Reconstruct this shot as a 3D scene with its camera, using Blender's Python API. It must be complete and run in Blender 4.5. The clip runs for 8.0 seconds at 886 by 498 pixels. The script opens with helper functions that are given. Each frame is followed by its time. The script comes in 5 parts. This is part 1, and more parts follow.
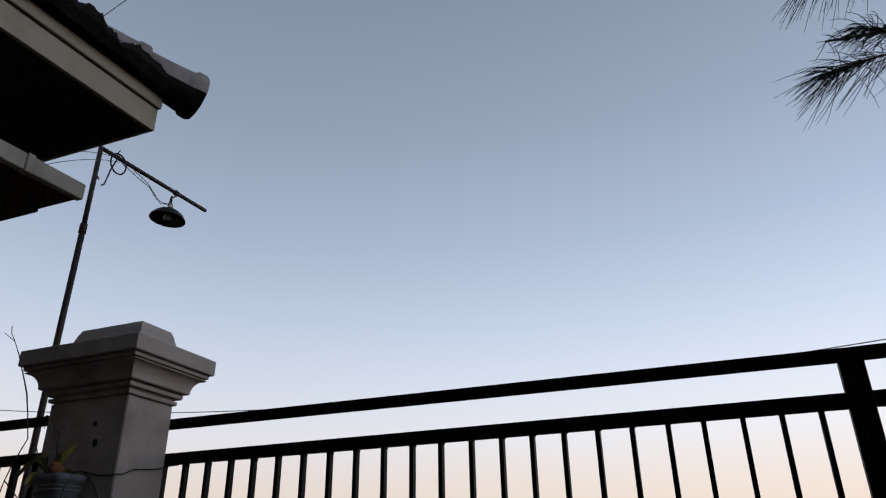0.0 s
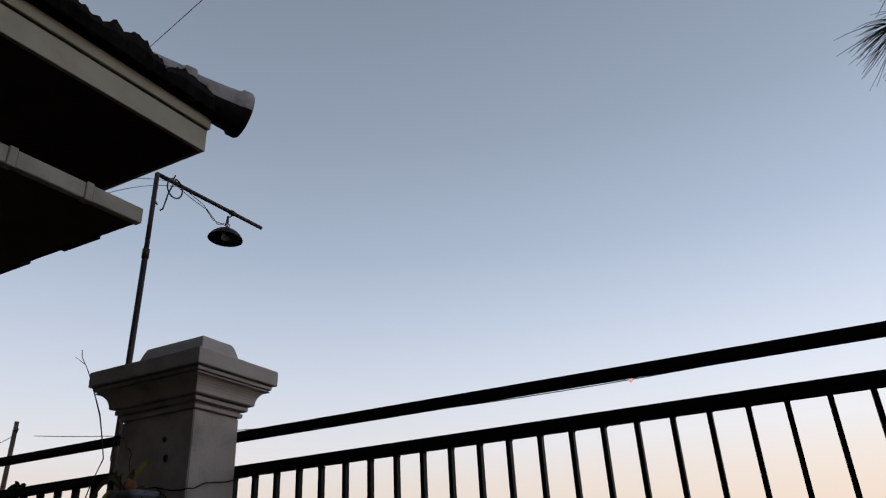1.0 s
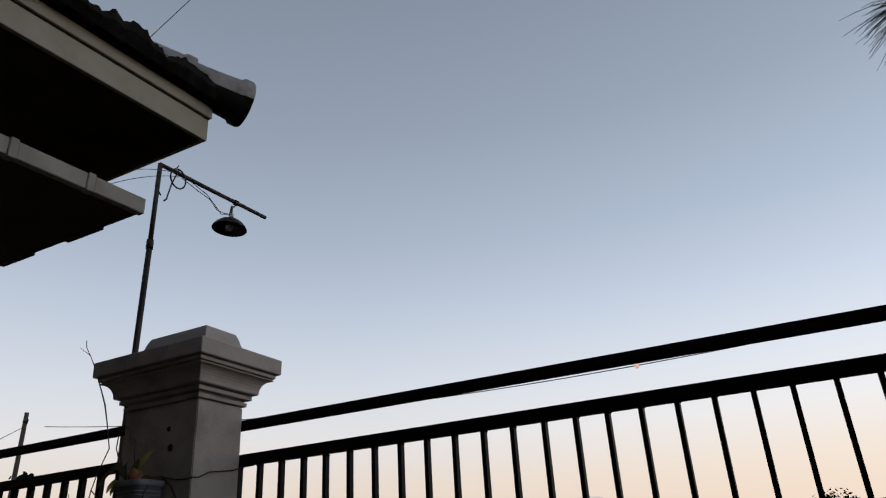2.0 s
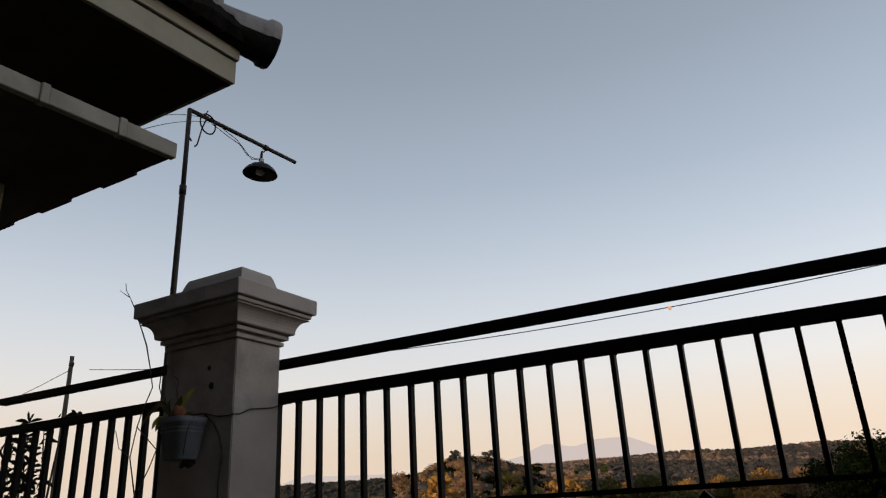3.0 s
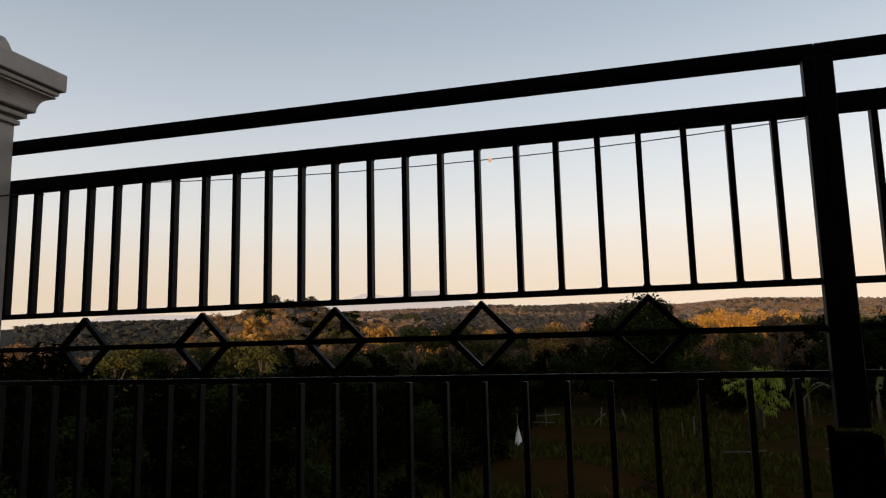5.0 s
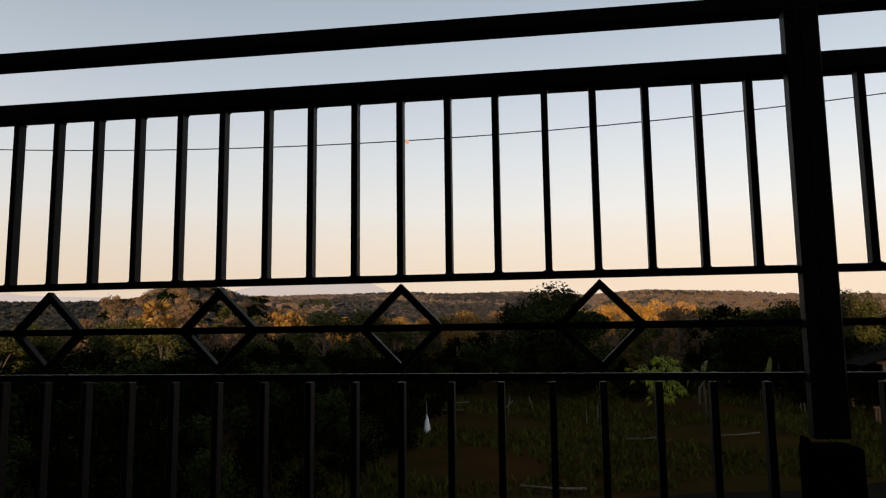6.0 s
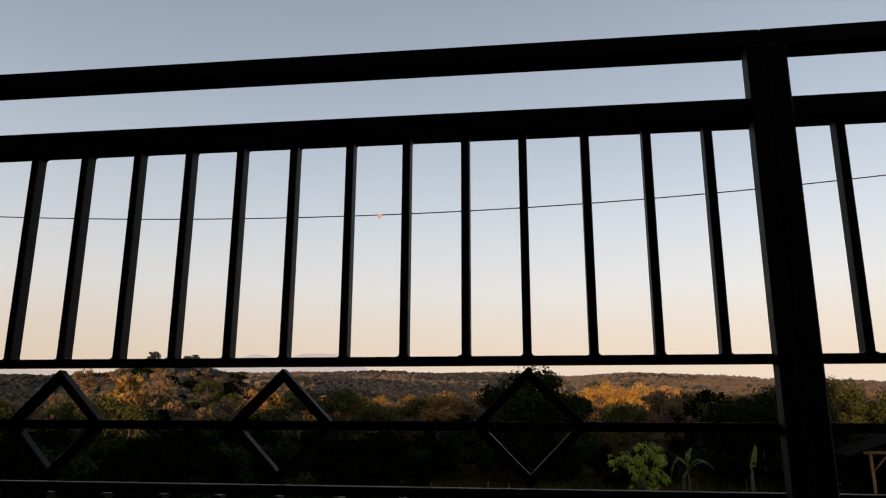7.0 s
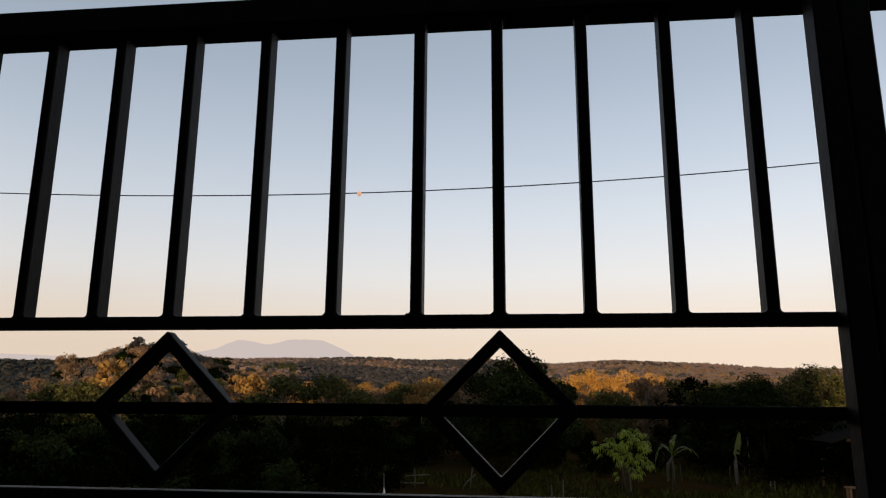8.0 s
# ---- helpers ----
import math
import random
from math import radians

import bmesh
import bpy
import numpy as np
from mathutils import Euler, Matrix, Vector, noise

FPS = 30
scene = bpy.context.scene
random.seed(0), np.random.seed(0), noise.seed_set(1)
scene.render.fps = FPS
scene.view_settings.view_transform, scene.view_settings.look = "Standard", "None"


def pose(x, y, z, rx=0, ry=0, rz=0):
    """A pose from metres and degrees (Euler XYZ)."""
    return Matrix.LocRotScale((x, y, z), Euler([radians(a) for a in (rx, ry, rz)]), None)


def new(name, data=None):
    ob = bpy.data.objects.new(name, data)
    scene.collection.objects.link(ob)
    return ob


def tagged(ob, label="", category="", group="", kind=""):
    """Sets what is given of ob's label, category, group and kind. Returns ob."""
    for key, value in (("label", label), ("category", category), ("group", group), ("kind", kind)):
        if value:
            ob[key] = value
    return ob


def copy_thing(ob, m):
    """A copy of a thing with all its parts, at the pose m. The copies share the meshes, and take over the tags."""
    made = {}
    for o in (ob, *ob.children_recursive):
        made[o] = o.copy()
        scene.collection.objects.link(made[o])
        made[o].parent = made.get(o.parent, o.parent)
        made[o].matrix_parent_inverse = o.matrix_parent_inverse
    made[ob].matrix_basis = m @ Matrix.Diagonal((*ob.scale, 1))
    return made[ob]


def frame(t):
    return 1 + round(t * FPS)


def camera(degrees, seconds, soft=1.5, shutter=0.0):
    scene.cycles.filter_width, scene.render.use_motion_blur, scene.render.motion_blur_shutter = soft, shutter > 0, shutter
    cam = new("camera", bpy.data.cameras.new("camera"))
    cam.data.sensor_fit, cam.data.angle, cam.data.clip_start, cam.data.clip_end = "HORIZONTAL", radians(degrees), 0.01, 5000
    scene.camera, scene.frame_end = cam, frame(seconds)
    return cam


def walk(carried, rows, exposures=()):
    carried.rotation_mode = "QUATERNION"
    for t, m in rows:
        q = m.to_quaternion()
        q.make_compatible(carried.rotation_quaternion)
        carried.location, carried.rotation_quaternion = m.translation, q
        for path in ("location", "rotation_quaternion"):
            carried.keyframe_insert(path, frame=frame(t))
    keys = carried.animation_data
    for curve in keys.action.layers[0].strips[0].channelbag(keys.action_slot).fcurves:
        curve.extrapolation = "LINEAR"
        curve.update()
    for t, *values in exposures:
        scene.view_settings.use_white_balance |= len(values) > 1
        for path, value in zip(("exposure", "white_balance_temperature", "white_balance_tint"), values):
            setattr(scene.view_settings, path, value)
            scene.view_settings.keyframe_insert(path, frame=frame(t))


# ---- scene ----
cam = camera(64.16, 8.0, 1.2)
# seconds, eye x y z, yaw, pitch, roll
ROWS = [
    (0.0, -0.418, -2.551, 0.974, 21.27, 25.09, -1.03),
    (0.2, -0.463, -2.525, 0.963, 22.47, 26.55, -1.82),
    (0.5, -0.460, -2.494, 0.964, 25.36, 26.84, -2.75),
    (1.0, -0.439, -2.472, 0.962, 26.28, 25.69, -3.14),
    (1.5, -0.434, -2.465, 0.964, 25.87, 25.70, -3.29),
    (2.8, -0.460, -2.423, 0.961, 29.68, 21.60, -3.33),
    (3.0, -0.473, -2.422, 0.953, 29.67, 20.48, -3.03),
    (3.2, -0.471, -2.398, 0.930, 28.56, 18.03, -2.74),
    (3.5, -0.497, -2.388, 0.897, 22.64, 14.69, -2.56),
    (3.7, -0.512, -2.372, 0.883, 19.51, 12.78, -2.19),
    (4.0, -0.519, -2.324, 0.854, 16.51, 9.95, -2.51),
    (4.2, -0.540, -2.295, 0.843, 15.43, 9.98, -3.10),
    (5.3, -0.471, -1.929, 0.837, 15.43, 7.60, -0.12),
    (5.5, -0.502, -1.854, 0.854, 13.01, 8.27, 0.33),
    (6.0, -0.586, -1.695, 0.853, 9.02, 6.95, -0.71),
    (6.2, -0.584, -1.638, 0.849, 8.44, 6.19, -0.81),
    (6.5, -0.551, -1.519, 0.850, 8.11, 9.66, -1.28),
    (6.8, -0.496, -1.420, 0.882, 8.11, 11.93, -0.49),
    (7.0, -0.463, -1.352, 0.890, 7.70, 13.29, 0.18),
    (7.3, -0.438, -1.258, 0.886, 8.42, 12.63, 0.35),
    (7.5, -0.441, -1.195, 0.879, 7.67, 11.44, 0.90),
    (7.8, -0.443, -1.083, 0.874, 6.90, 11.89, 1.03),
    (8.0, -0.451, -0.974, 0.882, 6.61, 12.25, 0.40),
]
walk(cam, [(t, pose(x, y, z, 90 + pitch, 0, yaw) @ pose(0, 0, 0, 0, 0, roll)) for t, x, y, z, yaw, pitch, roll in ROWS],
     exposures=[(0.0, 0.02, 5930, 13), (1.7, 0.02, 6130, 12), (3.0, 0.0, 6330, 10), (3.6, 0.0, 6500, 9), (6.4, -0.02, 6480, 9), (7.0, -0.12, 6350, 10), (7.5, -0.06, 6300, 10), (8.0, -0.06, 6250, 10)])

# ---- light: clear evening sky, low sun behind the unseen house block ----
SUN_UP, SUN_AZ = 2.0, 190.0
world = bpy.data.worlds.new("evening_sky")
scene.world = world
world.use_nodes = True
wn = world.node_tree
wn.nodes.clear()
sky = wn.nodes.new("ShaderNodeTexSky")
sky.sky_type = "NISHITA"
sky.sun_disc = False
sky.sun_elevation = radians(SUN_UP)
sky.sun_rotation = radians(SUN_AZ)
sky.altitude = 100
sky.air_density, sky.dust_density, sky.ozone_density = 1.0, 2.0, 2.0
# evening haze: fading to the west, brightest and warm at the horizon, thinning to a dim blue-grey overhead
where = wn.nodes.new("ShaderNodeTexCoord")
split = wn.nodes.new("ShaderNodeSeparateXYZ")
wn.links.new(where.outputs["Generated"], split.inputs[0])
haze = wn.nodes.new("ShaderNodeValToRGB")
stops = [(0.073, (1.0, 0.80, 0.62)), (0.118, (1.0, 0.855, 0.71)), (0.173, (0.965, 0.92, 0.87)), (0.242, (0.83, 0.855, 0.88)), (0.330, (0.65, 0.71, 0.79)), (0.427, (0.49, 0.56, 0.65)), (0.562, (0.36, 0.415, 0.485)), (0.732, (0.26, 0.305, 0.36)), (0.877, (0.13, 0.155, 0.20)), (1.000, (0.07, 0.085, 0.12))]
while len(haze.color_ramp.elements) < len(stops):
    haze.color_ramp.elements.new(0.5)
for el, (pos, col) in zip(haze.color_ramp.elements, stops):
    el.position, el.color = pos, (*col, 1)
wn.links.new(split.outputs["Z"], haze.inputs["Fac"])
veil = wn.nodes.new("ShaderNodeMix")
veil.data_type = "RGBA"
veil.inputs[0].default_value = 0.88
lift = wn.nodes.new("ShaderNodeMix")
lift.data_type, lift.blend_type = "RGBA", "MULTIPLY"
lift.inputs[0].default_value = 1.0
lift.inputs[7].default_value = (0.20, 0.17, 0.15, 1)
wn.links.new(sky.outputs["Color"], lift.inputs[6])
wn.links.new(lift.outputs[2], veil.inputs[6])
side = wn.nodes.new("ShaderNodeMapRange")
side.inputs[1].default_value, side.inputs[2].default_value = -0.55, 0.30
side.inputs[3].default_value, side.inputs[4].default_value = 0.91, 1.07
wn.links.new(split.outputs["X"], side.inputs[0])
sweep = wn.nodes.new("ShaderNodeVectorMath")
sweep.operation = "SCALE"
wn.links.new(haze.outputs["Color"], sweep.inputs[0])
wn.links.new(side.outputs[0], sweep.inputs["Scale"])
wn.links.new(sweep.outputs[0], veil.inputs[7])
bg = wn.nodes.new("ShaderNodeBackground")
bg.inputs["Strength"].default_value = 1.0
wo = wn.nodes.new("ShaderNodeOutputWorld")
wn.links.new(veil.outputs[2], bg.inputs["Color"])
wn.links.new(bg.outputs["Background"], wo.inputs["Surface"])

sun_data = bpy.data.lights.new("sun", "SUN")
sun_data.energy = 5.0
sun_data.angle = radians(0.6)
sun_data.color = (1.0, 0.68, 0.39)
sun = new("sun", sun_data)
sun_way = Vector((math.sin(radians(SUN_AZ)) * -1, -math.cos(radians(SUN_AZ)), -math.tan(radians(SUN_UP))))
sun.rotation_mode = "QUATERNION"
sun.rotation_quaternion = sun_way.to_track_quat("-Z", "Y")
sun.location = (0, -20, 30)


# ---- materials ----
def material(name, base, base2=None, scale=6.0, rough=0.7, metal=0.0, bump=0.2, fine=60.0, spread=0.0, island=False, detail=6.0,
             stain=None, stain_scale=1.2, stain_amount=0.4, translucent=0.0, gloss=0.35):
    m = bpy.data.materials.new(name)
    m.use_nodes = True
    nt = m.node_tree
    nodes, links = nt.nodes, nt.links
    b = nodes["Principled BSDF"]
    b.inputs["Roughness"].default_value = rough
    b.inputs["Metallic"].default_value = metal
    b.inputs["Specular IOR Level"].default_value = gloss
    tc = nodes.new("ShaderNodeTexCoord")
    n1 = nodes.new("ShaderNodeTexNoise")
    n1.inputs["Scale"].default_value = scale
    n1.inputs["Detail"].default_value = detail
    links.new(tc.outputs["Object"], n1.inputs["Vector"])
    mix = nodes.new("ShaderNodeMix")
    mix.data_type = "RGBA"
    mix.inputs[6].default_value = (*base, 1)
    mix.inputs[7].default_value = (*(base2 or [c * 0.6 for c in base]), 1)
    ramp = nodes.new("ShaderNodeMapRange")
    ramp.inputs[1].default_value, ramp.inputs[2].default_value = 0.35, 0.68
    links.new(n1.outputs["Fac"], ramp.inputs[0])
    links.new(ramp.outputs[0], mix.inputs[0])
    colour = mix.outputs[2]
    if stain:
        n3 = nodes.new("ShaderNodeTexNoise")
        n3.inputs["Scale"].default_value = stain_scale
        n3.inputs["Detail"].default_value = 9.0
        n3.inputs["Roughness"].default_value = 0.7
        links.new(tc.outputs["Object"], n3.inputs["Vector"])
        r3 = nodes.new("ShaderNodeMapRange")
        r3.inputs[1].default_value, r3.inputs[2].default_value, r3.inputs[4].default_value = 0.5, 0.72, stain_amount
        links.new(n3.outputs["Fac"], r3.inputs[0])
        mx = nodes.new("ShaderNodeMix")
        mx.data_type = "RGBA"
        links.new(r3.outputs[0], mx.inputs[0])
        links.new(colour, mx.inputs[6])
        mx.inputs[7].default_value = (*stain, 1)
        colour = mx.outputs[2]
    if spread:
        hsv = nodes.new("ShaderNodeHueSaturation")
        links.new(colour, hsv.inputs["Color"])
        if island:
            g = nodes.new("ShaderNodeNewGeometry")
            rnd = g.outputs["Random Per Island"]
        else:
            g = nodes.new("ShaderNodeObjectInfo")
            rnd = g.outputs["Random"]
        r4 = nodes.new("ShaderNodeMapRange")
        r4.inputs[3].default_value, r4.inputs[4].default_value = 1 - spread, 1 + spread
        links.new(rnd, r4.inputs[0])
        links.new(r4.outputs[0], hsv.inputs["Value"])
        r5 = nodes.new("ShaderNodeMapRange")
        r5.inputs[3].default_value, r5.inputs[4].default_value = 0.5 - spread * 0.06, 0.5 + spread * 0.06
        links.new(rnd, r5.inputs[0])
        links.new(r5.outputs[0], hsv.inputs["Hue"])
        colour = hsv.outputs["Color"]
    links.new(colour, b.inputs["Base Color"])
    if bump:
        n2 = nodes.new("ShaderNodeTexNoise")
        n2.inputs["Scale"].default_value = fine
        n2.inputs["Detail"].default_value = 5.0
        links.new(tc.outputs["Object"], n2.inputs["Vector"])
        bp = nodes.new("ShaderNodeBump")
        bp.inputs["Strength"].default_value = bump
        bp.inputs["Distance"].default_value = 0.3 / fine
        links.new(n2.outputs["Fac"], bp.inputs["Height"])
        links.new(bp.outputs["Normal"], b.inputs["Normal"])
        r6 = nodes.new("ShaderNodeMapRange")
        r6.inputs[3].default_value, r6.inputs[4].default_value = max(0.02, rough - 0.12), min(1, rough + 0.12)
        links.new(n1.outputs["Fac"], r6.inputs[0])
        links.new(r6.outputs[0], b.inputs["Roughness"])
    if translucent:
        tr = nodes.new("ShaderNodeBsdfTranslucent")
        links.new(colour, tr.inputs["Color"])
        ms = nodes.new("ShaderNodeMixShader")
        ms.inputs[0].default_value = translucent
        links.new(b.outputs[0], ms.inputs[1])
        links.new(tr.outputs[0], ms.inputs[2])
        links.new(ms.outputs[0], nodes["Material Output"].inputs["Surface"])
    return m


BLACK_PAINT = material("black_metal_paint", (0.0034, 0.0029, 0.0028), (0.0055, 0.0044, 0.0041), 14, 0.52, 0.0, 0.25, 90, stain=(0.018, 0.011, 0.009), stain_scale=11, stain_amount=0.75, gloss=0.09)
MASONRY = material("painted_cement_render", (0.52, 0.465, 0.42), (0.43, 0.38, 0.34), 5, 0.85, 0, 0.35, 70, stain=(0.23, 0.185, 0.15), stain_scale=3.6, stain_amount=0.6)
HOLE = material("dark_rubber_plug", (0.02, 0.018, 0.017), None, 30, 0.8)
FASCIA = material("cream_painted_fascia_board", (0.43, 0.39, 0.295), (0.37, 0.335, 0.25), 4, 0.6, 0, 0.2, 50, stain=(0.30, 0.24, 0.17), stain_scale=3.5, stain_amount=0.35)
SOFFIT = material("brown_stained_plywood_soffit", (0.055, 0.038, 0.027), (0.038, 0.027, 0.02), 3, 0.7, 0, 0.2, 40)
CANOPY = material("off_white_cement_edge", (0.40, 0.37, 0.31), (0.32, 0.295, 0.25), 6, 0.85, 0, 0.35, 60, stain=(0.22, 0.19, 0.16), stain_scale=5, stain_amount=0.5)
TILE = material("weathered_clay_tile", (0.055, 0.036, 0.028), (0.032, 0.023, 0.02), 6, 0.85, 0, 0.4, 50, 0.25, stain=(0.05, 0.045, 0.04), stain_scale=8, stain_amount=0.6)
# near-black holds soot together with the shade under caps and tiles
SOOT_SHADE = material("soot_and_shade_mortar", (0.010, 0.009, 0.008), (0.022, 0.019, 0.018), 9, 0.95, 0, 0.8, 30, gloss=0.08)
MORTAR = material("grey_mortar_ridge", (0.34, 0.315, 0.30), (0.20, 0.185, 0.178), 7, 0.9, 0, 0.6, 40, 0.15, stain=(0.06, 0.055, 0.05), stain_scale=6, stain_amount=0.6)
# kept dark so the unseen walls throw little light back
DARK_WALL = material("dark_unseen_wall", (0.075, 0.06, 0.05), (0.06, 0.048, 0.04), 2, 0.9, 0, 0.3, 60)
WALL = material("beige_house_render", (0.50, 0.44, 0.34), (0.44, 0.385, 0.30), 2, 0.9, 0, 0.3, 60, stain=(0.28, 0.23, 0.17), stain_scale=1.1, stain_amount=0.3)
FLOOR = material("terrace_cement", (0.060, 0.056, 0.052), (0.045, 0.042, 0.040), 3, 0.85, 0, 0.3, 50, stain=(0.075, 0.068, 0.06), stain_scale=1.5)
STEEL = material("rusted_grey_steel_tube", (0.060, 0.052, 0.048), (0.036, 0.030, 0.027), 18, 0.6, 0.4, 0.3, 80, stain=(0.10, 0.055, 0.035), stain_scale=9, stain_amount=0.5)
ENAMEL = material("dark_enamel_shade", (0.028, 0.024, 0.023), (0.018, 0.016, 0.015), 10, 0.4, 0.2, 0.1, 60)
CERAMIC = material("white_ceramic_holder", (0.6, 0.58, 0.55), None, 8, 0.4)
WIRE = material("black_cable_sheath", (0.022, 0.022, 0.024), None, 20, 0.6)
WIRE_GREY = material("grey_cable_sheath", (0.10, 0.10, 0.10), None, 20, 0.6)
POT = material("pale_blue_grey_plastic_pot", (0.20, 0.215, 0.24), (0.165, 0.178, 0.20), 9, 0.5, 0, 0.1, 40, stain=(0.12, 0.11, 0.10), stain_scale=14, stain_amount=0.4)
SOIL = material("potting_soil", (0.045, 0.032, 0.022), None, 30, 0.95, 0, 0.6, 60)
LEAF_POT = material("yellowing_green_leaf", (0.16, 0.19, 0.04), (0.30, 0.24, 0.06), 8, 0.5, 0, 0.1, 30, 0.25, translucent=0.35)
FRUIT = material("brown_red_husk", (0.36, 0.14, 0.06), (0.20, 0.075, 0.035), 18, 0.7, 0, 0.4, 60)
TWIG = material("dry_brown_twig", (0.10, 0.075, 0.055), (0.06, 0.045, 0.035), 25, 0.85, 0, 0.3, 80)
DARK_BARK = material("dark_shrub_bark", (0.020, 0.015, 0.010), (0.011, 0.009, 0.006), 8, 0.95, 0, 0.5, 25, gloss=0.08)
BARK = material("grey_brown_bark", (0.11, 0.085, 0.062), (0.06, 0.047, 0.036), 6, 0.95, 0, 0.6, 20)
# far crowns: distance haze mixed into the purple-brown
HAZED = material("hazy_purple_brown_crowns", (0.165, 0.122, 0.102), (0.12, 0.092, 0.082), 0.05, 0.9, 0, 0, 30, 0.12, island=True, gloss=0.05)
# greyed scrub: unlit ridges and their haze held in the base colour
SCRUB = material("scrub_toned_by_shade_and_haze", (0.050, 0.048, 0.048), (0.038, 0.038, 0.040), 0.05, 0.9, 0, 0, 30, 0.1, island=True, gloss=0.05)
PAPAYA = material("fresh_yellow_green_leaflets", (0.30, 0.33, 0.016), (0.15, 0.18, 0.010), 3, 0.5, 0, 0, 20, 0.3, island=True, translucent=0.3)
LEAF_YELLOW = material("pale_yellow_green_leaf", (0.55, 0.50, 0.13), (0.36, 0.35, 0.08), 30, 0.5, 0, 0.1, 60, translucent=0.3)
LEAF_OLD = material("browned_olive_leaf", (0.12, 0.10, 0.035), (0.06, 0.055, 0.022), 40, 0.55, 0, 0.1, 60, translucent=0.2)
PINE = material("dark_casuarina_needles", (0.03, 0.045, 0.03), (0.022, 0.03, 0.022), 6, 0.6, 0, 0, 30, 0.3, island=True, gloss=0.08)
VINE = material("dark_vine_leaves", (0.016, 0.026, 0.010), (0.011, 0.017, 0.007), 6, 0.6, 0, 0, 30, 0.3, island=True, translucent=0.2, gloss=0.08)
# both field greens lie below real leaf tones; evening shade is in them
LEAF_DARK = material("shade_darkened_leaves", (0.0075, 0.0105, 0.002), (0.0008, 0.0012, 0.0004), 0.9, 0.55, 0, 0, 30, 0.85, island=True, translucent=0.12, gloss=0.0)
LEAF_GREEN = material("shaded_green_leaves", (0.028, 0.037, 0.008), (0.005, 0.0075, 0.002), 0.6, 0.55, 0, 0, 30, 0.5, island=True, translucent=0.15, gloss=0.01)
# dark tone stands for the missing sun on the western slope
SHADED_HILL = material("shade_toned_hillside", (0.040, 0.040, 0.036), (0.030, 0.031, 0.030), 0.03, 0.95, 0, 0.5, 0.4, gloss=0.05)
# lighter, warmer copy of the hillside, with the low sun in its colour
SUNLIT_HILL = material("sun_toned_hillside", (0.16, 0.112, 0.072), (0.115, 0.085, 0.06), 0.05, 0.95, 0, 0.5, 0.4, gloss=0.05)
LEAF_MID = material("olive_green_leaves", (0.070, 0.068, 0.018), (0.030, 0.034, 0.010), 0.22, 0.6, 0, 0, 30, 0.25, island=True, translucent=0.25, gloss=0.08)
LEAF_GOLD = material("golden_dry_leaves", (0.29, 0.165, 0.045), (0.15, 0.088, 0.030), 0.22, 0.65, 0, 0, 30, 0.2, island=True, translucent=0.25, gloss=0.08)
# brighter copy of the golden leaves; sunlight is put into the colour
LEAF_SUNLIT = material("sun_brightened_golden_leaves", (0.47, 0.245, 0.052), (0.27, 0.145, 0.040), 0.22, 0.65, 0, 0, 30, 0.22, island=True, translucent=0.25, gloss=0.05)
LEAF_RUST = material("rust_brown_dry_leaves", (0.20, 0.125, 0.068), (0.13, 0.087, 0.052), 0.22, 0.7, 0, 0, 30, 0.25, island=True, translucent=0.2, gloss=0.08)
BANANA = material("fresh_banana_leaf", (0.130, 0.145, 0.012), (0.080, 0.092, 0.009), 2, 0.45, 0, 0.1, 20, 0.25, translucent=0.35)
BANANA_STEM = material("banana_stem", (0.07, 0.055, 0.025), (0.045, 0.032, 0.016), 6, 0.7, 0, 0.2, 20)
GRASS = material("dry_evening_grass", (0.056, 0.054, 0.010), (0.033, 0.033, 0.007), 0.7, 0.9, 0, 0, 30, 0.4, island=True, gloss=0.0)
GROUND = material("field_soil_and_grass", (0.033, 0.024, 0.007), (0.047, 0.021, 0.0075), 0.09, 0.95, 0, 0.5, 1.2, stain=(0.015, 0.017, 0.005), stain_scale=0.35, stain_amount=0.8, gloss=0.0)
HILL = material("wooded_hillside", (0.085, 0.074, 0.066), (0.066, 0.059, 0.055), 0.03, 0.95, 0, 0.5, 0.4, stain=(0.09, 0.065, 0.042), stain_scale=0.02, stain_amount=0.6, gloss=0.08)
ASPHALT = material("worn_earthy_asphalt", (0.016, 0.0145, 0.011), (0.012, 0.0105, 0.008), 1.5, 0.9, 0, 0.3, 40, gloss=0.0)
WOOD = material("weathered_timber", (0.27, 0.145, 0.07), (0.19, 0.10, 0.05), 7, 0.8, 0, 0.3, 40, 0.2)
PALE_WOOD = material("greyed_bamboo", (0.11, 0.092, 0.065), (0.075, 0.062, 0.045), 6, 0.8, 0, 0.2, 40, 0.2)
HUT_ROOF = material("old_sheet_roof", (0.012, 0.010, 0.009), (0.008, 0.007, 0.006), 4, 0.9, 0.0, 0.3, 30, gloss=0.05)
SACK = material("white_plastic_sack", (0.75, 0.74, 0.72), (0.62, 0.61, 0.60), 4, 0.6, 0, 0.4, 12)


# ---- mesh helpers ----
def mesh_of(name, verts, faces, mat, smooth=False):
    me = bpy.data.meshes.new(name)
    me.from_pydata([tuple(v) for v in verts], [], [tuple(f) for f in faces])
    for m in (mat if isinstance(mat, (list, tuple)) else [mat]):
        me.materials.append(m)
    if smooth:
        me.shade_smooth()
    me.update()
    return me


